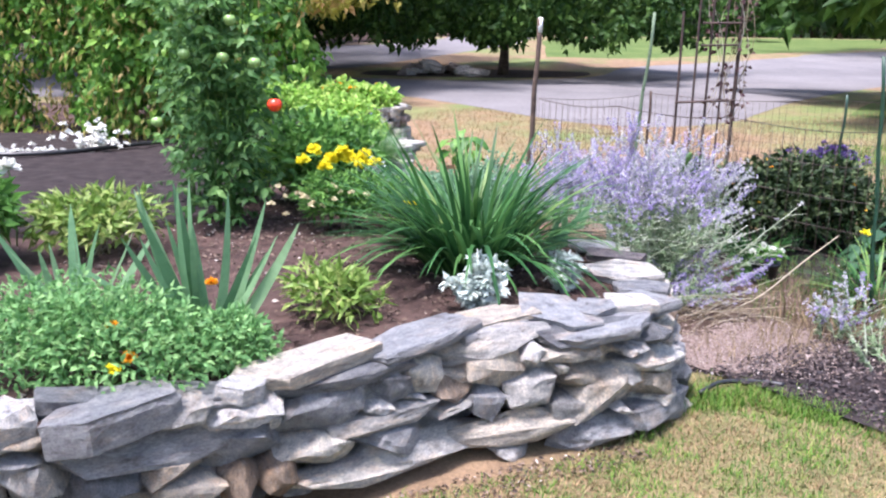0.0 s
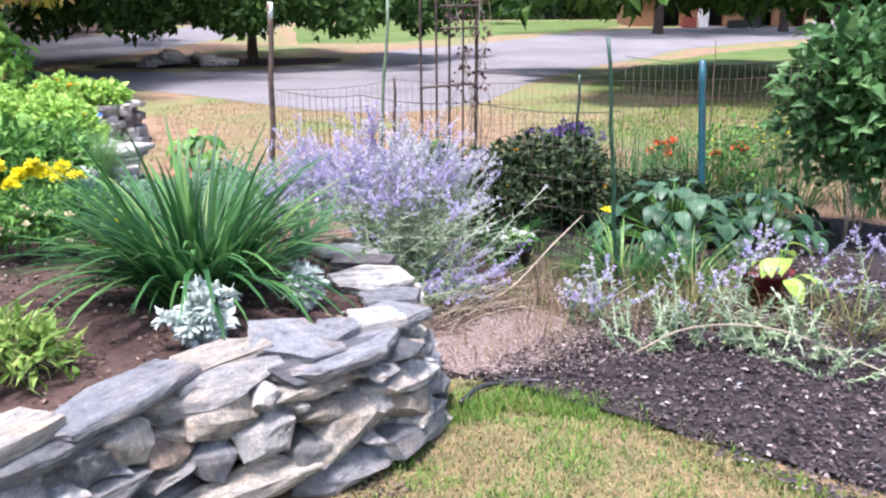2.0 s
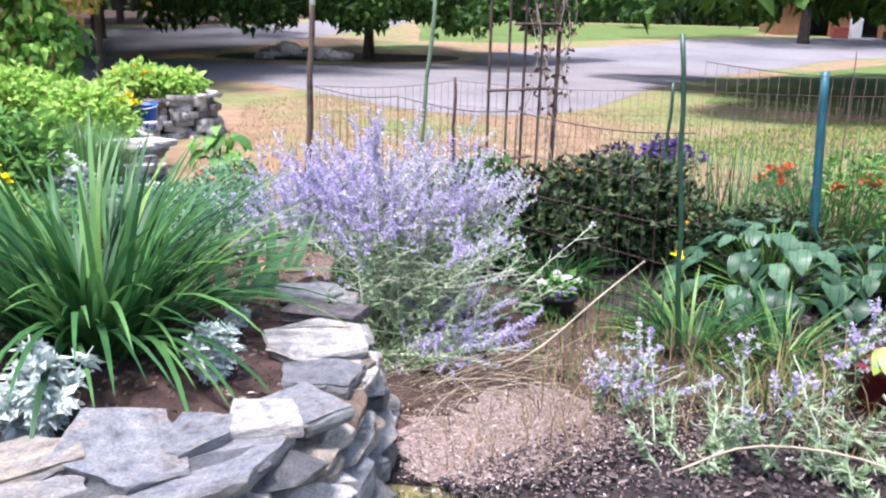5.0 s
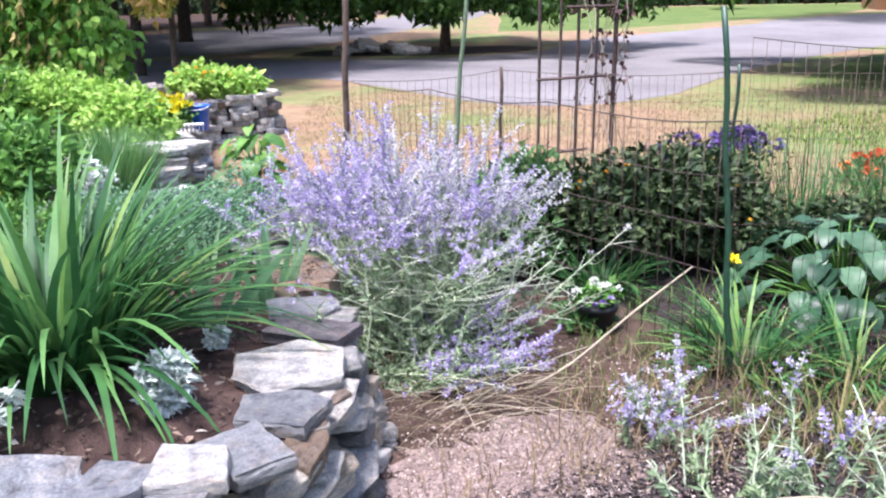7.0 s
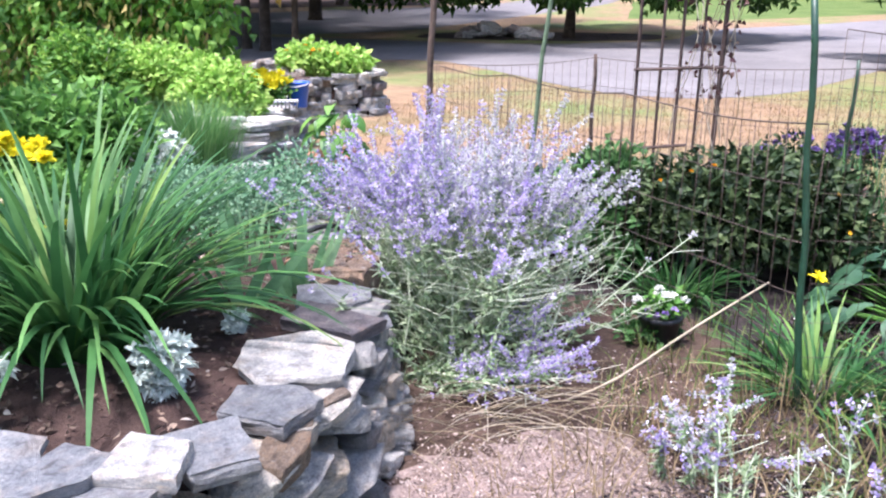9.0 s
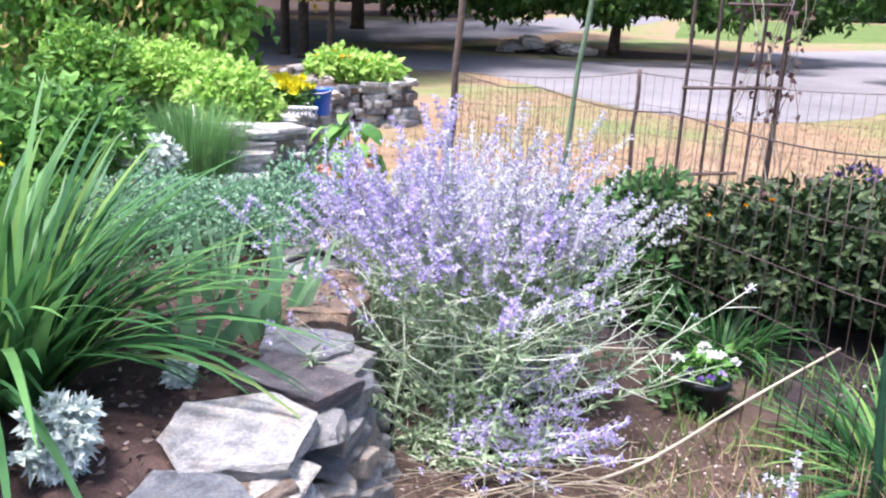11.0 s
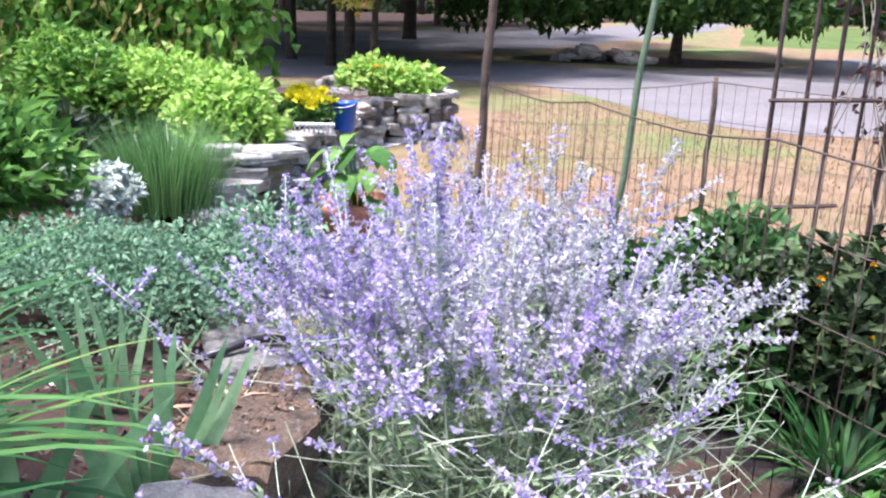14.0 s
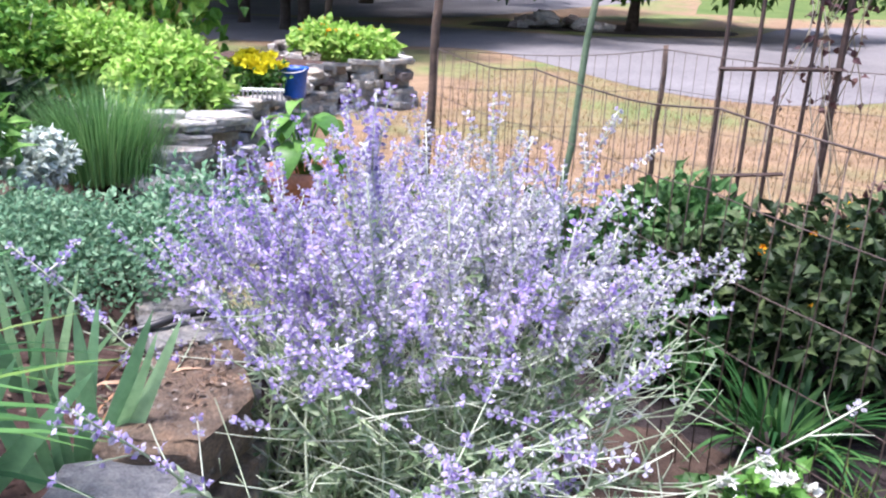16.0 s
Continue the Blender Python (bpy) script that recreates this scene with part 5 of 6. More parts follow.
# lower flower bed
russian_sage(1.18, 4.9, 0, 165, 1.09, "large Russian sage in full lavender bloom", lean=(0.05, 0.98), base=0.15, bare=0.6)
russian_sage(1.02, 5.0, 0, 40, 1.02, "arching Russian sage stems leaning over the wall", lean=(0.3, 0.62), yaw=2.45, base=0.1, bare=0.55)
russian_sage(0.72, 6.05, 0, 44, 0.9, "smaller Russian sage between wall and fence", lean=(0.0, 0.8), base=0.12)
russian_sage(1.02, 4.58, 0.0, 30, 0.82, "sprawling pale Russian sage stems leaning over the path", lean=(0.95, 1.45), yaw=0.1, base=0.05, bloom=4.0, bare=0.16)
russian_sage(2.15, 3.58, 0.01, 10, 0.34, "grey-green sage shoots at the mulch edge", lean=(0.2, 1.2), base=0.09, bare=0.6)
russian_sage(2.6, 3.5, 0.01, 12, 0.4, "grey-green sage shoots over the mulch", lean=(0.2, 1.2), base=0.12, bare=0.6)
russian_sage(2.78, 3.1, 0.01, 10, 0.42, "grey-green sage sprawling over the mulch", lean=(0.4, 1.3), base=0.14, bare=0.7)
russian_sage(2.3, 3.65, 0, 7, 0.5, "young Russian sage beside the mulch", lean=(0.0, 0.6), base=0.08, bloom=2.4, bare=0.33)
russian_sage(2.75, 3.5, 0, 5, 0.42, "sprawling young Russian sage over the mulch", lean=(0.5, 1.3), base=0.1, bloom=2.4, bare=0.3)
russian_sage(3.5, 3.7, 0, 8, 0.55, "Russian sage at the edge of the flower bed", lean=(0.1, 1.1), base=0.12, bloom=2.6, bare=0.3)
russian_sage(2.05, 4.0, 0, 7, 0.42, "small grey Russian sage seedling by the path", lean=(0.2, 1.0), base=0.05, bloom=0.3)
russian_sage(3.0, 4.0, 0, 9, 0.58, "young Russian sage in violet bloom", lean=(0.1, 0.9), base=0.1, bloom=2.8, bare=0.28)
dd = thing("dead_stems", 1.35, 4.15, 0.03, "tangle of dry arching stems under the sage", "stems")
tt = Tubes()
for k in range(60):
    a = rng.uniform(-2.6, 0.2)
    tt.add(arc((rng.normal(0, 0.15), rng.normal(0.12, 0.12), 0), a, rng.uniform(0.7, 1.2), rng.uniform(0.25, 0.6), rng.uniform(0.3, 0.9), 7), 0.002, 0.001, 3)
tt.make("stems", M["drystem"], dd)
leafy_bush("shrub", 2.56, 6.05, 0, (0.63, 0.5, 0.46), 6000, 0.068, 0.034, M["darkbush"], "dense dark green shrub with small orange berries", "shrub", lumps=9, zc=0.65, extra=("orange", 24, 0.016, "berry", 0.3))
leafy_bush("shrub", 2.9, 7.0, 0, (0.5, 0.4, 0.34), 1800, 0.06, 0.028, M["bronze"], "bronze-tinted shrub behind the dark one", "shrub", lumps=9)
leafy_bush("phlox", 3.6, 8.1, 0, (0.34, 0.28, 0.38), 900, 0.05, 0.022, M["darkbush"], "clump of deep violet blooms", "phlox", lumps=7, extra=("violet", 110, 0.045, "violet_bloom", 0.55))
leafy_bush("phlox", 3.0, 7.7, 0, (0.34, 0.25, 0.34), 700, 0.05, 0.022, M["darkbush"], "smaller violet-flowered clump behind the shrub", "phlox", lumps=7, extra=("violet", 22, 0.035, "violet_bloom", 0.6))
strap_clump("daylily", 2.55, 4.72, 0, 170, 0.46, 0.02, 62, M["daylily"], "low arching daylily with pale-edged leaves", pale=M["daylily_pale"], pale_share=0.16, seed=12, radius=0.16)
strap_clump("daylily", 2.12, 5.72, 0, 150, 0.4, 0.021, 50, M["daylily"], "small green daylily in front of the shrub", seed=13, radius=0.14)
strap_clump("daylily", 2.95, 4.6, 0, 110, 0.45, 0.02, 68, M["daylily"], "arching daylily beside the hosta", pale=M["daylily_pale"], pale_share=0.2, seed=14, radius=0.12)
strap_clump("dry_grass", 3.2, 3.5, 0, 70, 0.45, 0.01, 70, M["weedblade"], "yellowing grassy clump among the sage", "grass", seed=35, radius=0.2)
strap_clump("dry_grass", 2.6, 4.0, 0, 60, 0.42, 0.01, 70, M["weedblade"], "yellowing grassy clump", "grass", seed=15, radius=0.14)
for k, (gx, gy) in enumerate(((3.15, 6.45), (4.0, 6.35), (4.9, 6.5), (5.5, 6.0))):
    strap_clump("tall_grass", gx, gy, 0, 170, 0.72, 0.014, 34, M["daylily"], "upright green stems filling the back of the bed", "grass", pale=M["weedblade"], pale_share=0.12, bend=(0.1, 0.8), seed=60 + k, radius=0.42)
strap_clump("tall_grass", 3.5, 6.5, 0, 200, 0.85, 0.01, 30, M["daylily"], "upright grassy stems behind the hosta", "grass", pale=M["weedblade"], pale_share=0.15, bend=(0.1, 0.6), seed=16, radius=0.4)
strap_clump("tall_grass", 4.4, 6.7, 0, 190, 0.8, 0.01, 30, M["daylily"], "upright grassy stems with flowers", "grass", pale=M["weedblade"], pale_share=0.15, bend=(0.1, 0.6), seed=17, radius=0.4)


def broad_leaf_mesh(material, seed):
    r = random.Random(seed)
    V, F = [], []
    n = 8
    for i in range(n + 1):
        f = i / n
        w = 0.40 * math.sin(math.pi * min(1, f * 0.93 + 0.07)) ** 0.7 * (1 - 0.25 * f)
        z = 0.10 * math.sin(f * 3.1) - 0.34 * f * f
        for k, s in enumerate((-1, -0.5, 0, 0.5, 1)):
            V.append((f + (0.02 if s == 0 else 0), s * w, z + 0.16 * w * abs(s) + 0.02 * math.sin(i * 2.4 + k) * abs(s)))
    for i in range(n):
        for k in range(4):
            a = i * 5 + k
            F.append((a, a + 1, a + 6, a + 5))
    me = bpy.data.meshes.new("leaf")
    me.from_pydata(V, [], F)
    me.materials.append(material)
    me.polygons.foreach_set("use_smooth", [True] * len(me.polygons))
    return me


def broad_plant(name, x, y, z, n, L, R, h, material, label, category, seed):
    """Hosta-like rosette: every leaf on its own stalk."""
    r = random.Random(seed)
    top = thing(name, x, y, z, label, category)
    shapes = [broad_leaf_mesh(material, seed + k) for k in range(3)]
    t = Tubes()
    for i in range(n):
        a = r.uniform(0, 360)
        q = math.sqrt((i + 0.5) / n)
        px, py, pz = R * q * math.cos(radians(a)), R * q * math.sin(radians(a)), h * (1.05 - 0.75 * q * q) + r.uniform(-0.03, 0.03)
        s = L * r.uniform(0.7, 1.15)
        ob = new("leaf", shapes[i % 3])
        ob.matrix_basis = pose(px, py, pz, r.uniform(-14, 14), 4 + 22 * q + r.uniform(-10, 10), a + r.uniform(-35, 35)) @ Matrix.Diagonal((s, s * r.uniform(0.8, 1.0), s, 1))
        ob.parent = top
        t = Tubes()
        t.add([(px * 0.15, py * 0.15, 0), (px * 0.6, py * 0.6, pz * 0.7), (px, py, pz)], 0.006, 0.004)
        t.make("stalk", M["mid"], top)
    return top


broad_plant("hosta", 3.25, 5.4, 0, 135, 0.155, 0.5, 0.43, M["hosta"], "large blue-green hosta with broad ribbed leaves", "hosta", 21)
broad_plant("hosta", 3.85, 5.25, 0, 95, 0.15, 0.42, 0.4, M["hosta"], "blue-green hosta beside the larger one", "hosta", 22)
broad_plant("coleus", 3.1, 3.98, 0.1, 12, 0.14, 0.17, 0.25, M["lime"], "lime-yellow broad-leaved plant in a dark red pot", "coleus", 23)
pot = lathe("pot", [(0.09, 0), (0.1, 0.01), (0.13, 0.2), (0.14, 0.2), (0.14, 0.235), (0.12, 0.235), (0.115, 0.2)], M["redpot"])
pot.matrix_basis = pose(3.06, 4.02, 0.0)
tagged(pot, "dark red glazed flower pot", "pot")
broad_plant("canna", -0.03, 6.98, 0.38, 22, 0.18, 0.18, 0.36, M["lime2"], "broad-leaved green plant in a terracotta pot", "potted plant", 24)
pot = lathe("pot", [(0.14, 0), (0.15, 0.01), (0.215, 0.3), (0.24, 0.3), (0.245, 0.355), (0.22, 0.36), (0.2, 0.3)], M["terracotta"])
pot.matrix_basis = pose(-0.02, 6.98, 0.0) @ Matrix.Diagonal((0.88, 0.88, 1.25, 1))
tagged(pot, "large terracotta pot on the dry lawn", "pot")
pot = lathe("pot", [(0.06, 0), (0.065, 0.005), (0.085, 0.13), (0.095, 0.13), (0.095, 0.15), (0.08, 0.15)], M["blackpot"])
pot.matrix_basis = pose(1.99, 5.08, 0.01)
tagged(pot, "black plastic nursery pot", "pot")
leafy_bush("pansy", 1.99, 5.08, 0.14, (0.1, 0.1, 0.07), 160, 0.04, 0.024, M["mid"], "white and blue pansies in a black pot", "pansy", lumps=5, extra=("white", 9, 0.028, "white_bloom", 0.5), heads=[("violet", [(0.05 + rng.normal(0, 0.05), -0.08 + rng.normal(0, 0.03), 0.09 + rng.normal(0, 0.03)) for _ in range(4)], 0.02, "violet_bloom", 10)])
for px_, py_, sc_ in ((1.95, 6.42, 1.2), (2.12, 6.35, 1.0)):
    pot = lathe("pot", [(0.06, 0), (0.065, 0.005), (0.085, 0.13), (0.095, 0.13), (0.095, 0.15), (0.08, 0.15)], M["blackpot"])
    pot.matrix_basis = pose(px_, py_, 0.02) @ Matrix.Scale(sc_, 4)
    tagged(pot, "empty black nursery pot under the fence", "pot")
leafy_bush("green_plant", 1.98, 6.1, 0, (0.36, 0.3, 0.36), 2000, 0.055, 0.03, M["darkbush"], "dark leafy plant between fence and shrub", "plant", lumps=8)
leafy_bush("green_plant", 1.72, 6.7, 0, (0.38, 0.25, 0.34), 1400, 0.08, 0.05, M["viburnum"], "leafy weeds at the foot of the fence", "plant", lumps=8)
leafy_bush("green_plant", 1.35, 6.45, 0, (0.35, 0.25, 0.3), 900, 0.07, 0.045, M["viburnum"], "green leafy plant along the wire fence", "plant", lumps=7)
leafy_bush("green_plant", 1.95, 5.15, 0, (0.18, 0.18, 0.1), 260, 0.05, 0.025, M["viburnum"], "low green plant beside the pansies", "plant", lumps=6)
leafy_bush("green_plant", 1.72, 6.0, 0, (0.3, 0.25, 0.24), 800, 0.07, 0.05, M["viburnum"], "light green leafy plant by the fence", "plant", lumps=7)
leafy_bush("shrub", 4.5, 5.1, 0, (0.6, 0.6, 0.95), 3200, 0.12, 0.065, M["viburnum"], "tall loose shrub with broad dark leaves", "shrub", lumps=12, zc=0.85)
leafy_bush("shrub", 3.4, 6.0, 0, (0.45, 0.35, 0.28), 1300, 0.06, 0.03, M["darkbush"], "dark low shrub behind the hosta", "shrub", lumps=8)
leafy_bush("zinnia", 4.35, 6.6, 0, (0.4, 0.3, 0.4), 500, 0.07, 0.025, M["mid"], "red-flowered zinnia behind the hosta", "zinnia", lumps=7, extra=("redorange", 6, 0.06, "red_bloom", 0.5))
leafy_bush("lily", 4.35, 7.7, 0, (0.35, 0.3, 0.25), 400, 0.1, 0.015, M["viburnum"], "orange-red lilies along the fence", "lily", lumps=6, extra=("redorange", 10, 0.06, "orange_bloom", 0.6))
leafy_bush("coreopsis", 5.6, 7.6, 0, (0.9, 0.4, 0.36), 1600, 0.07, 0.015, M["viburnum"], "thin yellow-flowered coreopsis along the fence", "coreopsis", lumps=10, extra=("yellow", 26, 0.026, "yellow_bloom", 0.5))
st = thing("dry_stalk", 1.75, 4.5, 0.0, "long bare pale stalk leaning out of the sage", "stalk")
tt = Tubes(); tt.add(spline([(-0.15, -0.05, 0.02), (0.05, 0.03, 0.1), (0.34, 0.25, 0.24), (0.63, 0.46, 0.37)], 10), 0.006, 0.004, 6); tt.make("stem", M["drystem"], st)
st = thing("yellow_lily", 2.6, 5.1, 0.0, "slender daylily stem with one yellow bloom", "flower")
tt = Tubes(); tt.add([(0.1, -0.1, 0.0), (0.06, -0.05, 0.2), (0, 0, 0.35)], 0.004, 0.003, 5); tt.make("stem", M["mid"], st)
petals("bloom", [(0, 0, 0.35)], 0.045, M["yellow"], st, n=10)

st = thing("bare_stem", 2.05, 3.55, 0.03, "long bare pale stem arching over the mulch", "stem")
tt = Tubes(); tt.add(spline([(0, 0, 0.0), (0.25, -0.05, 0.12), (0.55, -0.25, 0.16), (0.8, -0.55, 0.08), (0.95, -0.8, 0.02)], 16), 0.005, 0.003, 5); tt.make("stalk", M["drystem"], st)


# ---- stakes, fences, trellis ----
def stake(x, y, h, r, material, label, dx=0.0, dy=0.0, name="garden_stake", n=8, knots=True):
    z0 = zg(y)
    top = thing(name, x, y, z0, label, "stake")
    t = Tubes()
    pts = [(dx * f + (0.006 * math.sin(f * 17) if knots else 0), dy * f, -0.02 + (h + 0.02) * f) for f in np.linspace(0, 1, 10)]
    t.add(pts, r, r * 0.85, n)
    t.make("shaft", M[material], top)
    return top


sA = stake(0.54, 7.14, 1.72, 0.024, "stakewood", "weathered brown wooden stake with a pale tip", 0.07, 0.0)
tt = Tubes(); tt.add([(0.067, 0, 1.6), (0.07, 0, 1.725)], 0.0225, 0.0215, 8); tt.make("tip", M["whitepaint"], sA, "pale weathered tip")
stake(1.27, 6.3, 1.75, 0.014, "bamboo", "thin faded green bamboo stake leaning slightly", 0.15, 0.05)
stake(1.64, 7.5, 1.1, 0.014, "stakewood", "short dark fence post", 0.02, 0)
stake(2.44, 4.56, 1.46, 0.013, "greenstake", "dark green coated garden stake", -0.12, 0.0)
stake(3.17, 7.0, 1.13, 0.014, "greenstake", "short green fence post", 0.02, 0)
stake(5.9, 7.2, 1.2, 0.014, "stakewood", "thin brown fence post", 0.02, 0)
stake(3.79, 5.9, 1.27, 0.029, "teal", "teal painted post tapering at the foot", -0.09, 0.0, knots=False, n=6)
stake(6.2, 9.8, 1.3, 0.007, "stakewood", "thin brown marker stake", 0.0, 0.0)

tr = thing("trellis", 2.25, 7.9, zg(7.9), "dark wooden lath trellis with dried vines", "trellis")
for i, (f, top_h, rr) in enumerate(((0.0, 1.8, 0.012), (0.27, 2.1, 0.011), (0.5, 2.2, 0.012), (0.75, 2.15, 0.01), (1.0, 2.0, 0.018))):
    t = Tubes(); t.add([(-0.3 + 0.6 * f, -0.15 + 0.3 * f, -0.02), (-0.3 + 0.62 * f, -0.15 + 0.3 * f, top_h)], rr, rr, 4); t.make("upright", M["trelliswood"], tr, smooth=False)
for h_, a_, b_ in ((0.42, -0.32, 0.1), (0.98, -0.32, 0.32), (1.5, -0.1, 0.32), (1.7, -0.1, 0.32)):
    t = Tubes(); t.add([(a_, a_ / 2 - 0.02, h_), (b_, b_ / 2 - 0.02, h_ + 0.01)], 0.011, 0.011, 4); t.make("crossbar", M["trelliswood"], tr, smooth=False)
tt = Tubes(); VP = []
for k in range(10):
    x_ = rng.uniform(-0.1, 0.4)
    pts = np.array([(x_ + 0.07 * math.sin(f * 9 + k), x_ / 2 + 0.05 * math.cos(f * 11 + k), 2.1 * f) for f in np.linspace(0, 1, 14)])
    tt.add(pts, 0.004, 0.003, 3)
    VP += [p + rng.normal(0, 0.035, 3) for p in pts[5:] for _ in range(2)]
tt.make("vine_stems", M["drystem"], tr)
VP = np.array(VP)
leaves("vine_leaves", VP, rand_dirs(len(VP), -1, 0.3), 0.055, 0.04, M["bronze"], tr, "dry dark vine leaves")


def wire_fence(pts, h0, h1, label, cell=0.05, rows=14, r=0.0013):
    """Welded mesh between posts: each stretch a sheet of fine round wires."""
    top = thing("wire_fence", 0, 0, 0, label, "fence")
    for (a, b, ha, hb) in zip(pts, pts[1:], [h0] + [h1] * len(pts), [h1] * len(pts)):
        t = Tubes()
        a, b = np.array(a), np.array(b)
        L = np.linalg.norm(b - a)
        m = int(L / cell)
        side = np.array([(b - a)[1], -(b - a)[0]]) / L

        def at(f, v):
            p = a + (b - a) * f + side * 0.02 * math.sin(f * 7 + v * 2)
            hh = ha + (hb - ha) * f - 0.035 * math.sin(f * math.pi)
            return (p[0], p[1], zg(p[1]) + 0.02 + (hh - 0.02) * v)
        for i in range(m + 1):
            t.add([at(i / m, v) for v in (0, 0.33, 0.66, 1)], r, r, 3)
        for j in range(rows + 1):
            rr = r * (1.7 if j == rows else 1)
            t.add([at(f, (j / rows) ** 1.25) for f in np.linspace(0, 1, 12)], rr, rr, 3)
        t.make("mesh_panel", M["wire"], top)
    return top


wire_fence([(0.62, 7.12), (1.2, 6.32), (1.8, 5.45), (2.42, 4.57)], 1.05, 1.05, "rusty welded wire fence beside the sage", cell=0.075, rows=6, r=0.002)
wire_fence([(0.62, 7.14), (1.65, 7.5), (3.17, 7.0), (5.9, 7.2)], 1.05, 1.08, "rusty welded wire fence along the lawn", cell=0.055, rows=7, r=0.0015)
wire_fence([(2.42, 4.57), (3.79, 5.0), (5.6, 5.2)], 1.35, 1.3, "tall fine wire fence round the flower bed", cell=0.06, rows=9, r=0.0012)

# things on the wall
bk = thing("bucket", -1.2, 9.45, 0.45, "small bright blue plastic bucket on the wall", "bucket")
lathe("pail", [(0.085, 0), (0.09, 0.004), (0.113, 0.225), (0.121, 0.225), (0.121, 0.245), (0.11, 0.245), (0.088, 0.02)], M["blue"], bk)
tt = Tubes(); tt.add([(0.118 * math.cos(a), -0.03 - 0.1 * math.sin(a), 0.235 - 0.03 * math.sin(a)) for a in np.linspace(0, math.pi, 12)], 0.004, 0.004, 5); tt.make("handle", M["whitepaint"], bk)
rk = thing("garden_rake", -1.06, 8.47, 0.6, "rake head with dark tines lying on the wall", "rake", rz=20)
part("bar", box_bm(0.42, 0.03, 0.025, 0.004), M["whitepaint"], rk, "pale bar")
for k in range(13):
    part("tine", box_bm(0.012, 0.012, 0.07, 0.002, -0.06), M["blackpot"], rk).matrix_basis = pose(-0.198 + k * 0.033, -0.022, 0.005, -35)

# ---- distance ----
def tree(x, y, trunk_r, h, crown_z, R, n, leaf, material, label, limbs=9, lumps=12, name="tree"):
    z0 = zg(y)
    top = thing(name, x, y, z0, label, "tree")
    t = Tubes()
    t.add([(0, 0, -0.1), (0.02, 0, 0.15), (0.05, 0, crown_z * 0.6), (0.0, 0.1, h * 0.6), (0.1, 0, h * 0.95)], trunk_r * 1.25, trunk_r * 0.3, 12)
    c = rand_dirs(lumps, -0.9, 0.9) * rng.uniform(0.45, 0.95, (lumps, 1)) * np.array(R) * 0.75 + np.array([0, 0, crown_z + R[2] * 0.8])
    for k in range(min(limbs, lumps)):
        b = np.array([0, 0, crown_z * rng.uniform(0.75, 1.4)])
        t.add([b, b * 0.5 + c[k] * 0.5 + (0, 0, 0.3), c[k]], trunk_r * 0.35, trunk_r * 0.08, 6)
    t.make("trunk", M["bark"], top)
    a, q = rng.uniform(0, 6.28, n), np.sqrt(rng.random(n))
    edge = 1 + 0.16 * np.sin(a * 5 + x) + 0.1 * np.sin(a * 11)
    P = np.column_stack([R[0] * q * np.cos(a) * edge, R[1] * q * np.sin(a) * edge, np.zeros(n)])
    lo = crown_z + 0.28 * np.sin(P[:, 0] * 1.9 + y) + 0.2 * np.sin(P[:, 0] * 4.3 + P[:, 1] * 2) + 0.15 * np.sin(P[:, 1] * 3.1)
    P[:, 2] = lo + R[2] * 2 * np.sqrt(np.maximum(0, 1 - q * q)) * rng.random(n) ** 1.5
    keep = np.array([noise.noise(Vector(p) * 0.8) for p in P]) > -0.2
    P = P[keep]
    n = len(P)
    leaves("crown", P, unit(rng.normal(0, 0.6, (n, 3)) + (0, 0, -0.4)), rng.uniform(0.7, 1.4, n) * leaf, leaf * 0.6, M[material], top)
    return top


tree(0.75, 30.3, 0.2, 11, 1.5, (7.0, 5.5, 4.5), 24000, 0.3, "treeleaf", "spreading dark green shade tree beside the drive", lumps=26)
tree(-6.6, 21.9, 0.15, 9, 3.2, (5, 4.6, 3), 10000, 0.3, "treeleaf", "tree with a slim dark trunk at the drive edge")
tree(-7.4, 22.6, 0.13, 9, 3.4, (5, 5, 3), 9000, 0.3, "treeleaf", "slim dark tree beside another")
tree(-10.4, 37, 0.3, 12, 3.6, (9.5, 9, 4.5), 19000, 0.36, "treeleaf", "dark tree across the drive", lumps=20)
# the next two trees are added: crowns above the view darken the drive
tree(-11.5, 25.5, 0.2, 11, 3.8, (6, 5.5, 3.5), 12000, 0.36, "treeleaf", "added tall dark tree, its unseen crown shading the drive", lumps=16)
tree(-17, 35, 0.24, 12, 3.8, (7, 6, 4), 11000, 0.4, "treeleaf", "added tall dark tree in the woodland edge, for shade", lumps=16)
tree(-15, 30, 0.3, 12, 3.2, (6.5, 6, 4.5), 12000, 0.36, "treeleaf", "dark tree shading the drive", lumps=20)
# two more added trees, high crowns out of view, only to cast shade
tree(-13.5, 28, 0.2, 13, 6.5, (6.5, 6, 3.5), 12000, 0.42, "treeleaf", "added tall tree whose unseen crown shades the drive", lumps=16)
tree(-9.5, 24.5, 0.16, 13, 6.5, (8.5, 7, 3.5), 15000, 0.42, "treeleaf", "added tall slim tree, its high unseen crown for shade", lumps=16)
tree(-19, 42, 0.3, 12, 3.0, (7, 6, 4.5), 9000, 0.4, "treeleaf", "dark tree at the woodland edge", lumps=20)
tree(-13, 49, 0.22, 12, 3.0, (6, 5, 4.5), 9000, 0.4, "treeleaf", "dark tree beyond the drive", lumps=20)
tree(-4.2, 17.5, 0.08, 6, 1.95, (2.2, 2.0, 1.8), 3800, 0.2, "maple", "young maple with leaves turning yellow", lumps=14)
tree(14.2, 18.2, 0.22, 9, 2.3, (7.5, 7.5, 4), 26000, 0.44, "treeleaf", "broad tree shading the green lawn", lumps=18)
tree(24, 45, 0.3, 12, 4.0, (8, 5, 5), 9000, 0.4, "treeleaf", "dark tree beside the shed", lumps=18)
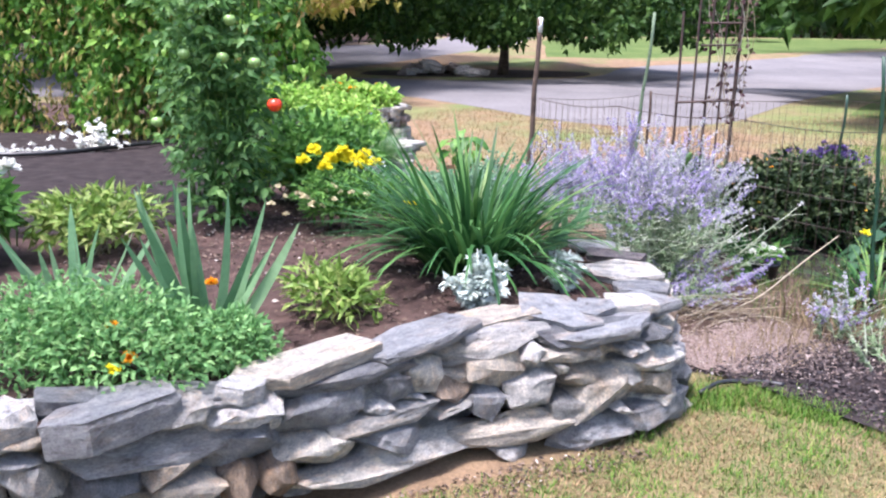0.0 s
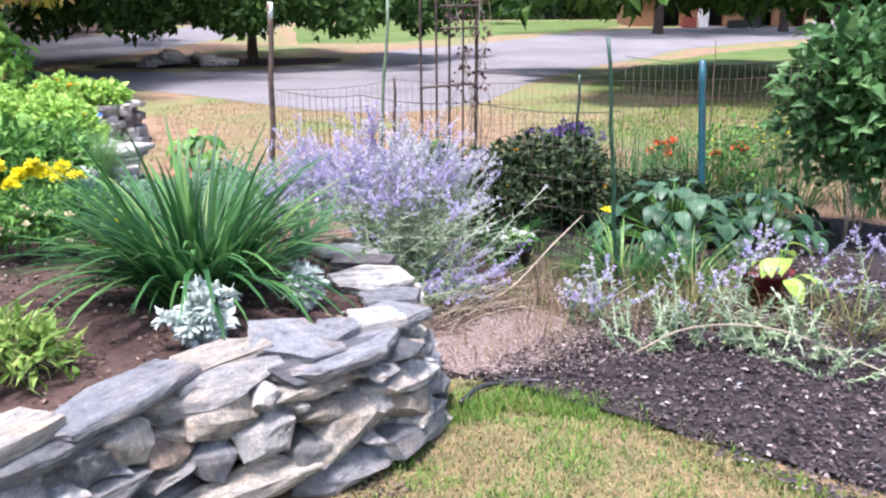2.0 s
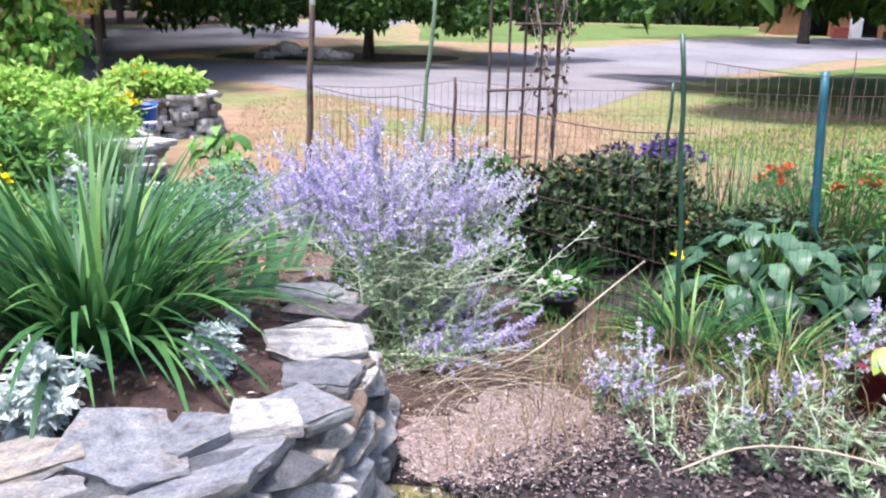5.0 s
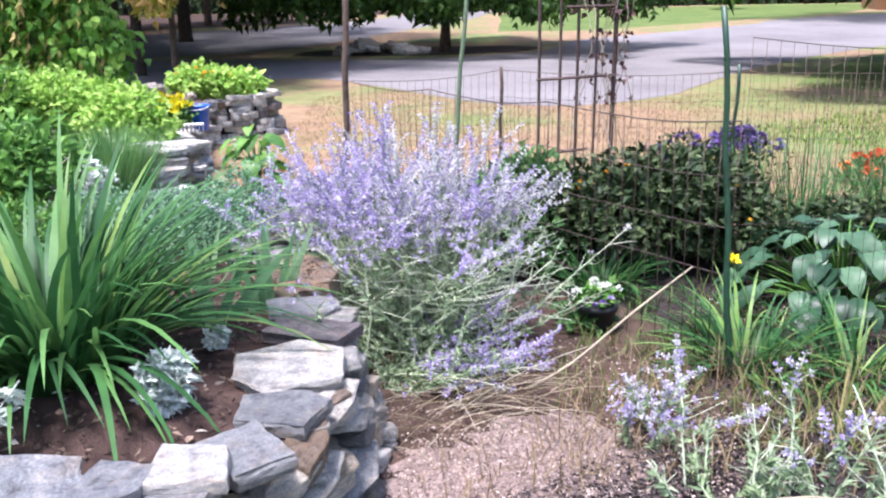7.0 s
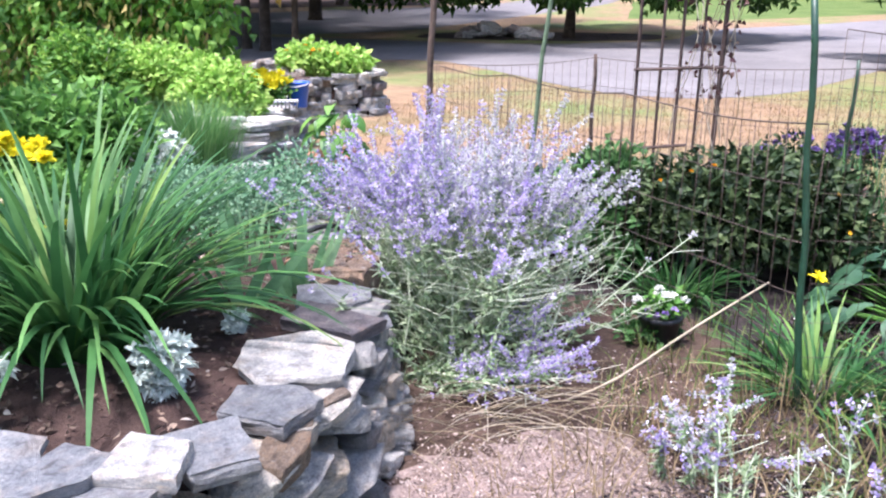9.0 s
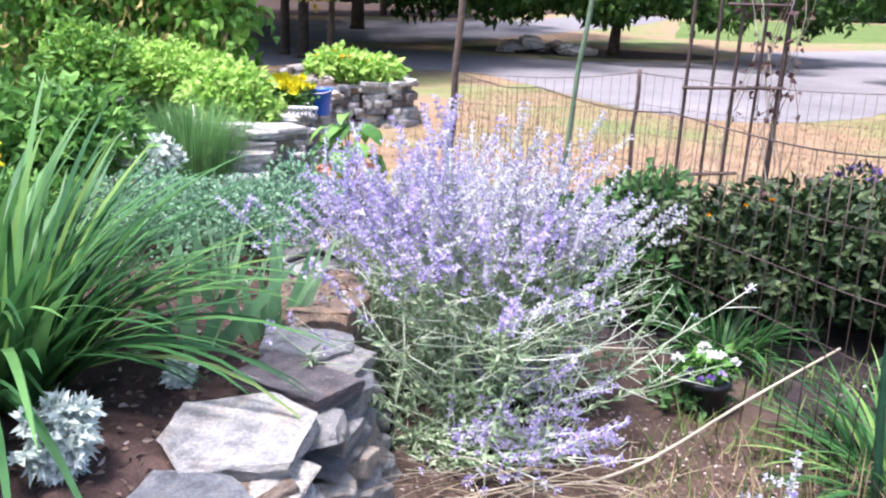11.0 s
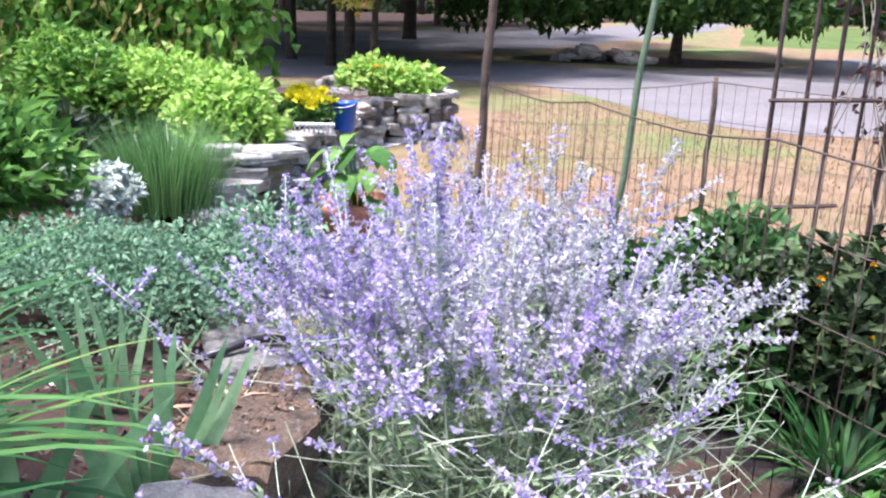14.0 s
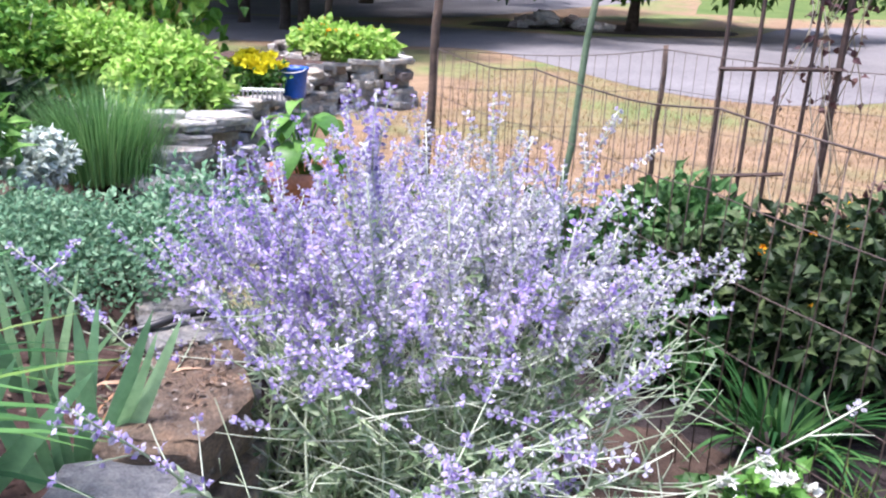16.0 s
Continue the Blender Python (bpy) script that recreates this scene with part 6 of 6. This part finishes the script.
tree(33, 46, 0.3, 12, 4.2, (8, 5, 5), 9000, 0.4, "treeleaf", "dark tree before the shed", lumps=18)


def rock_pile(x, y):
    top = thing("rock_pile", x, y, zg(y), "mound of grey rocks under the tree", "rocks")
    r = random.Random(9)
    for i in range(46):
        a, q = r.uniform(0, 6.28), math.sqrt(r.random())
        s = r.uniform(0.35, 0.8)
        stone(r.choice(("slate", "slate", "slate", "purple")), top, 1.5 * q * math.cos(a), 0.9 * q * math.sin(a), (1 - q) * 0.42 - 0.1, s, s * 0.8, s * 0.45, r.uniform(0, 360), r.uniform(-15, 15), r.uniform(-15, 15), r.randrange(14))
    return top


rock_pile(-1.5, 29.9)
# the tree's shade on the grass, laid down as a dark patch
patch("mulch_ring", [(-4.4, 29.2), (-2, 28.6), (1, 28.6), (3.6, 30.2), (3.8, 32), (1, 32.6), (-2.4, 32.2), (-4.2, 31)], 0.0, "dark patch standing in for the shade under the tree", M["mulch"], 0.6)


patch("far_lawn", [(3, 40), (8, 40.5), (16, 46), (24, 52), (30, 62), (16, 63), (5, 58), (3.5, 48)], 0.0, "green lawn beyond the drive", M["farlawn"], 1.2)
patch("far_lawn", [(7.6, 17.2), (9, 15.6), (13, 14.8), (22, 17), (30, 28), (32, 36), (22, 33), (14, 26.5), (9.6, 20.6)], 0.0, "green shaded lawn beside the drive", M["farlawn"], 1.0)


# litter patch whose dark colour also carries the shade of the woods
patch("leaf_litter", [(-45, 44), (-24, 42.5), (-14, 46.5), (-8, 50), (-5, 58), (-1, 60), (6, 62), (20, 66), (10, 75), (-20, 76), (-45, 70)], 0.0, "brown leaf litter, darkened for the shade under the woods", M["litterdark"], 2.0)


def woods():
    """Dark belt of trees that closes the view."""
    top = thing("woods", 0, 66, 2.385, "dark woodland edge behind the lawns", "woods", kind="stuff")
    t = Tubes()
    P = []
    for k in range(240):
        x = rng.uniform(-90, 95)
        y = rng.uniform(0, 22) + abs(x) * -0.15
        r0 = rng.uniform(0.12, 0.34)
        h = rng.uniform(9, 15)
        zz = zg(66 + y) - 2.385
        t.add([(x, y, zz - 0.2), (x + rng.normal(0, 0.2), y, zz + h * 0.5), (x + rng.normal(0, 0.5), y, zz + h)], r0, r0 * 0.5, 7)
    n = 42000
    x = rng.uniform(-95, 100, n)
    y = rng.uniform(2, 26, n) - np.abs(x) * 0.15
    z = 0.2 + 15 * rng.random(n) ** 1.1
    P = np.column_stack([x, y, z])
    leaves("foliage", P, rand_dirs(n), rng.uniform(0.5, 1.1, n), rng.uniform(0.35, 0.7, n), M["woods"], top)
    t.make("trunks", M["bark"], top)
    return top


woods()
# flat sheet in dark leaf colour, in place of shade behind the trunks
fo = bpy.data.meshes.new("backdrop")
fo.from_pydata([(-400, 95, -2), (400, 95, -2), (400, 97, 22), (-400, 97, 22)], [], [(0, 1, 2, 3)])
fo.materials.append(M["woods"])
tagged(new("backdrop", fo), "dark sheet standing in for the deep shade of the woods", "woods", kind="structure")


def shed(x, y, rz):
    top = thing("shed", x, y, zg(y), "long brown open-fronted shed full of stored things", "shed", rz=rz)
    part("back_wall", box_bm(12, 0.15, 3), M["dark"], top).matrix_basis = pose(0, 4, 0)
    for sx in (-6, 6):
        part("side_wall", box_bm(0.15, 4, 3), M["barn"], top).matrix_basis = pose(sx, 2, 0)
    for k, sx in enumerate((-5.2, -2.0, 1.0, 4.4)):
        d = part("door", box_bm(1.5, 0.1, 2.3, 0.02), M["barn"], top, "brown board door")
        d.matrix_basis = pose(sx, -0.05, 0.02)
        for j in range(4):
            b = part("batten", box_bm(0.05, 0.03, 2.2, 0.005), M["barn"], d)
            b.matrix_basis = pose(-0.6 + j * 0.4, -0.07, 0.04)
    part("lintel", box_bm(12.2, 0.25, 0.8, 0.02), M["whitepaint"], top).matrix_basis = pose(0, 0, 2.3)
    part("roof", box_bm(13, 5.2, 0.18, 0.03), M["roof"], top).matrix_basis = pose(0, 1.9, 3.2, 8)
    return top


shed(32.5, 52.5, -12)
for k, (dx, sx, sz, mt, lb, nm) in enumerate(((-1.4, 0.9, 0.7, "crate", "dark red crate standing before the shed", "crate"), (-0.5, 0.6, 1.2, "whitepaint", "white appliance standing before the shed", "appliance"), (1.8, 1.2, 0.5, "dark", "dark stored box before the shed", "box"), (3.0, 0.5, 0.9, "dark", "dark stored barrel before the shed", "box"))):
    b = part(nm, box_bm(sx, 0.6, sz, 0.03), M[mt], None)
    b.matrix_basis = pose(31.0 + dx, 51.0 - dx * 0.2, zg(51.0 - dx * 0.2), 0, 0, -12)
    tagged(b, lb, nm)
leafy_bush("rose_bush", 18.5, 58, zg(58), (1.3, 1.1, 1.0), 2200, 0.2, 0.12, M["mid"], "rose bush with pale pink blooms across the drive", "rose bush", lumps=9, extra=("cream", 40, 0.14, "pink_bloom", 0.6))
leafy_bush("shrub", 28, 66, zg(66), (2.0, 1.5, 1.3), 2600, 0.3, 0.16, M["treeleaf"], "dark rounded shrub at the far lawn", "shrub", lumps=9)
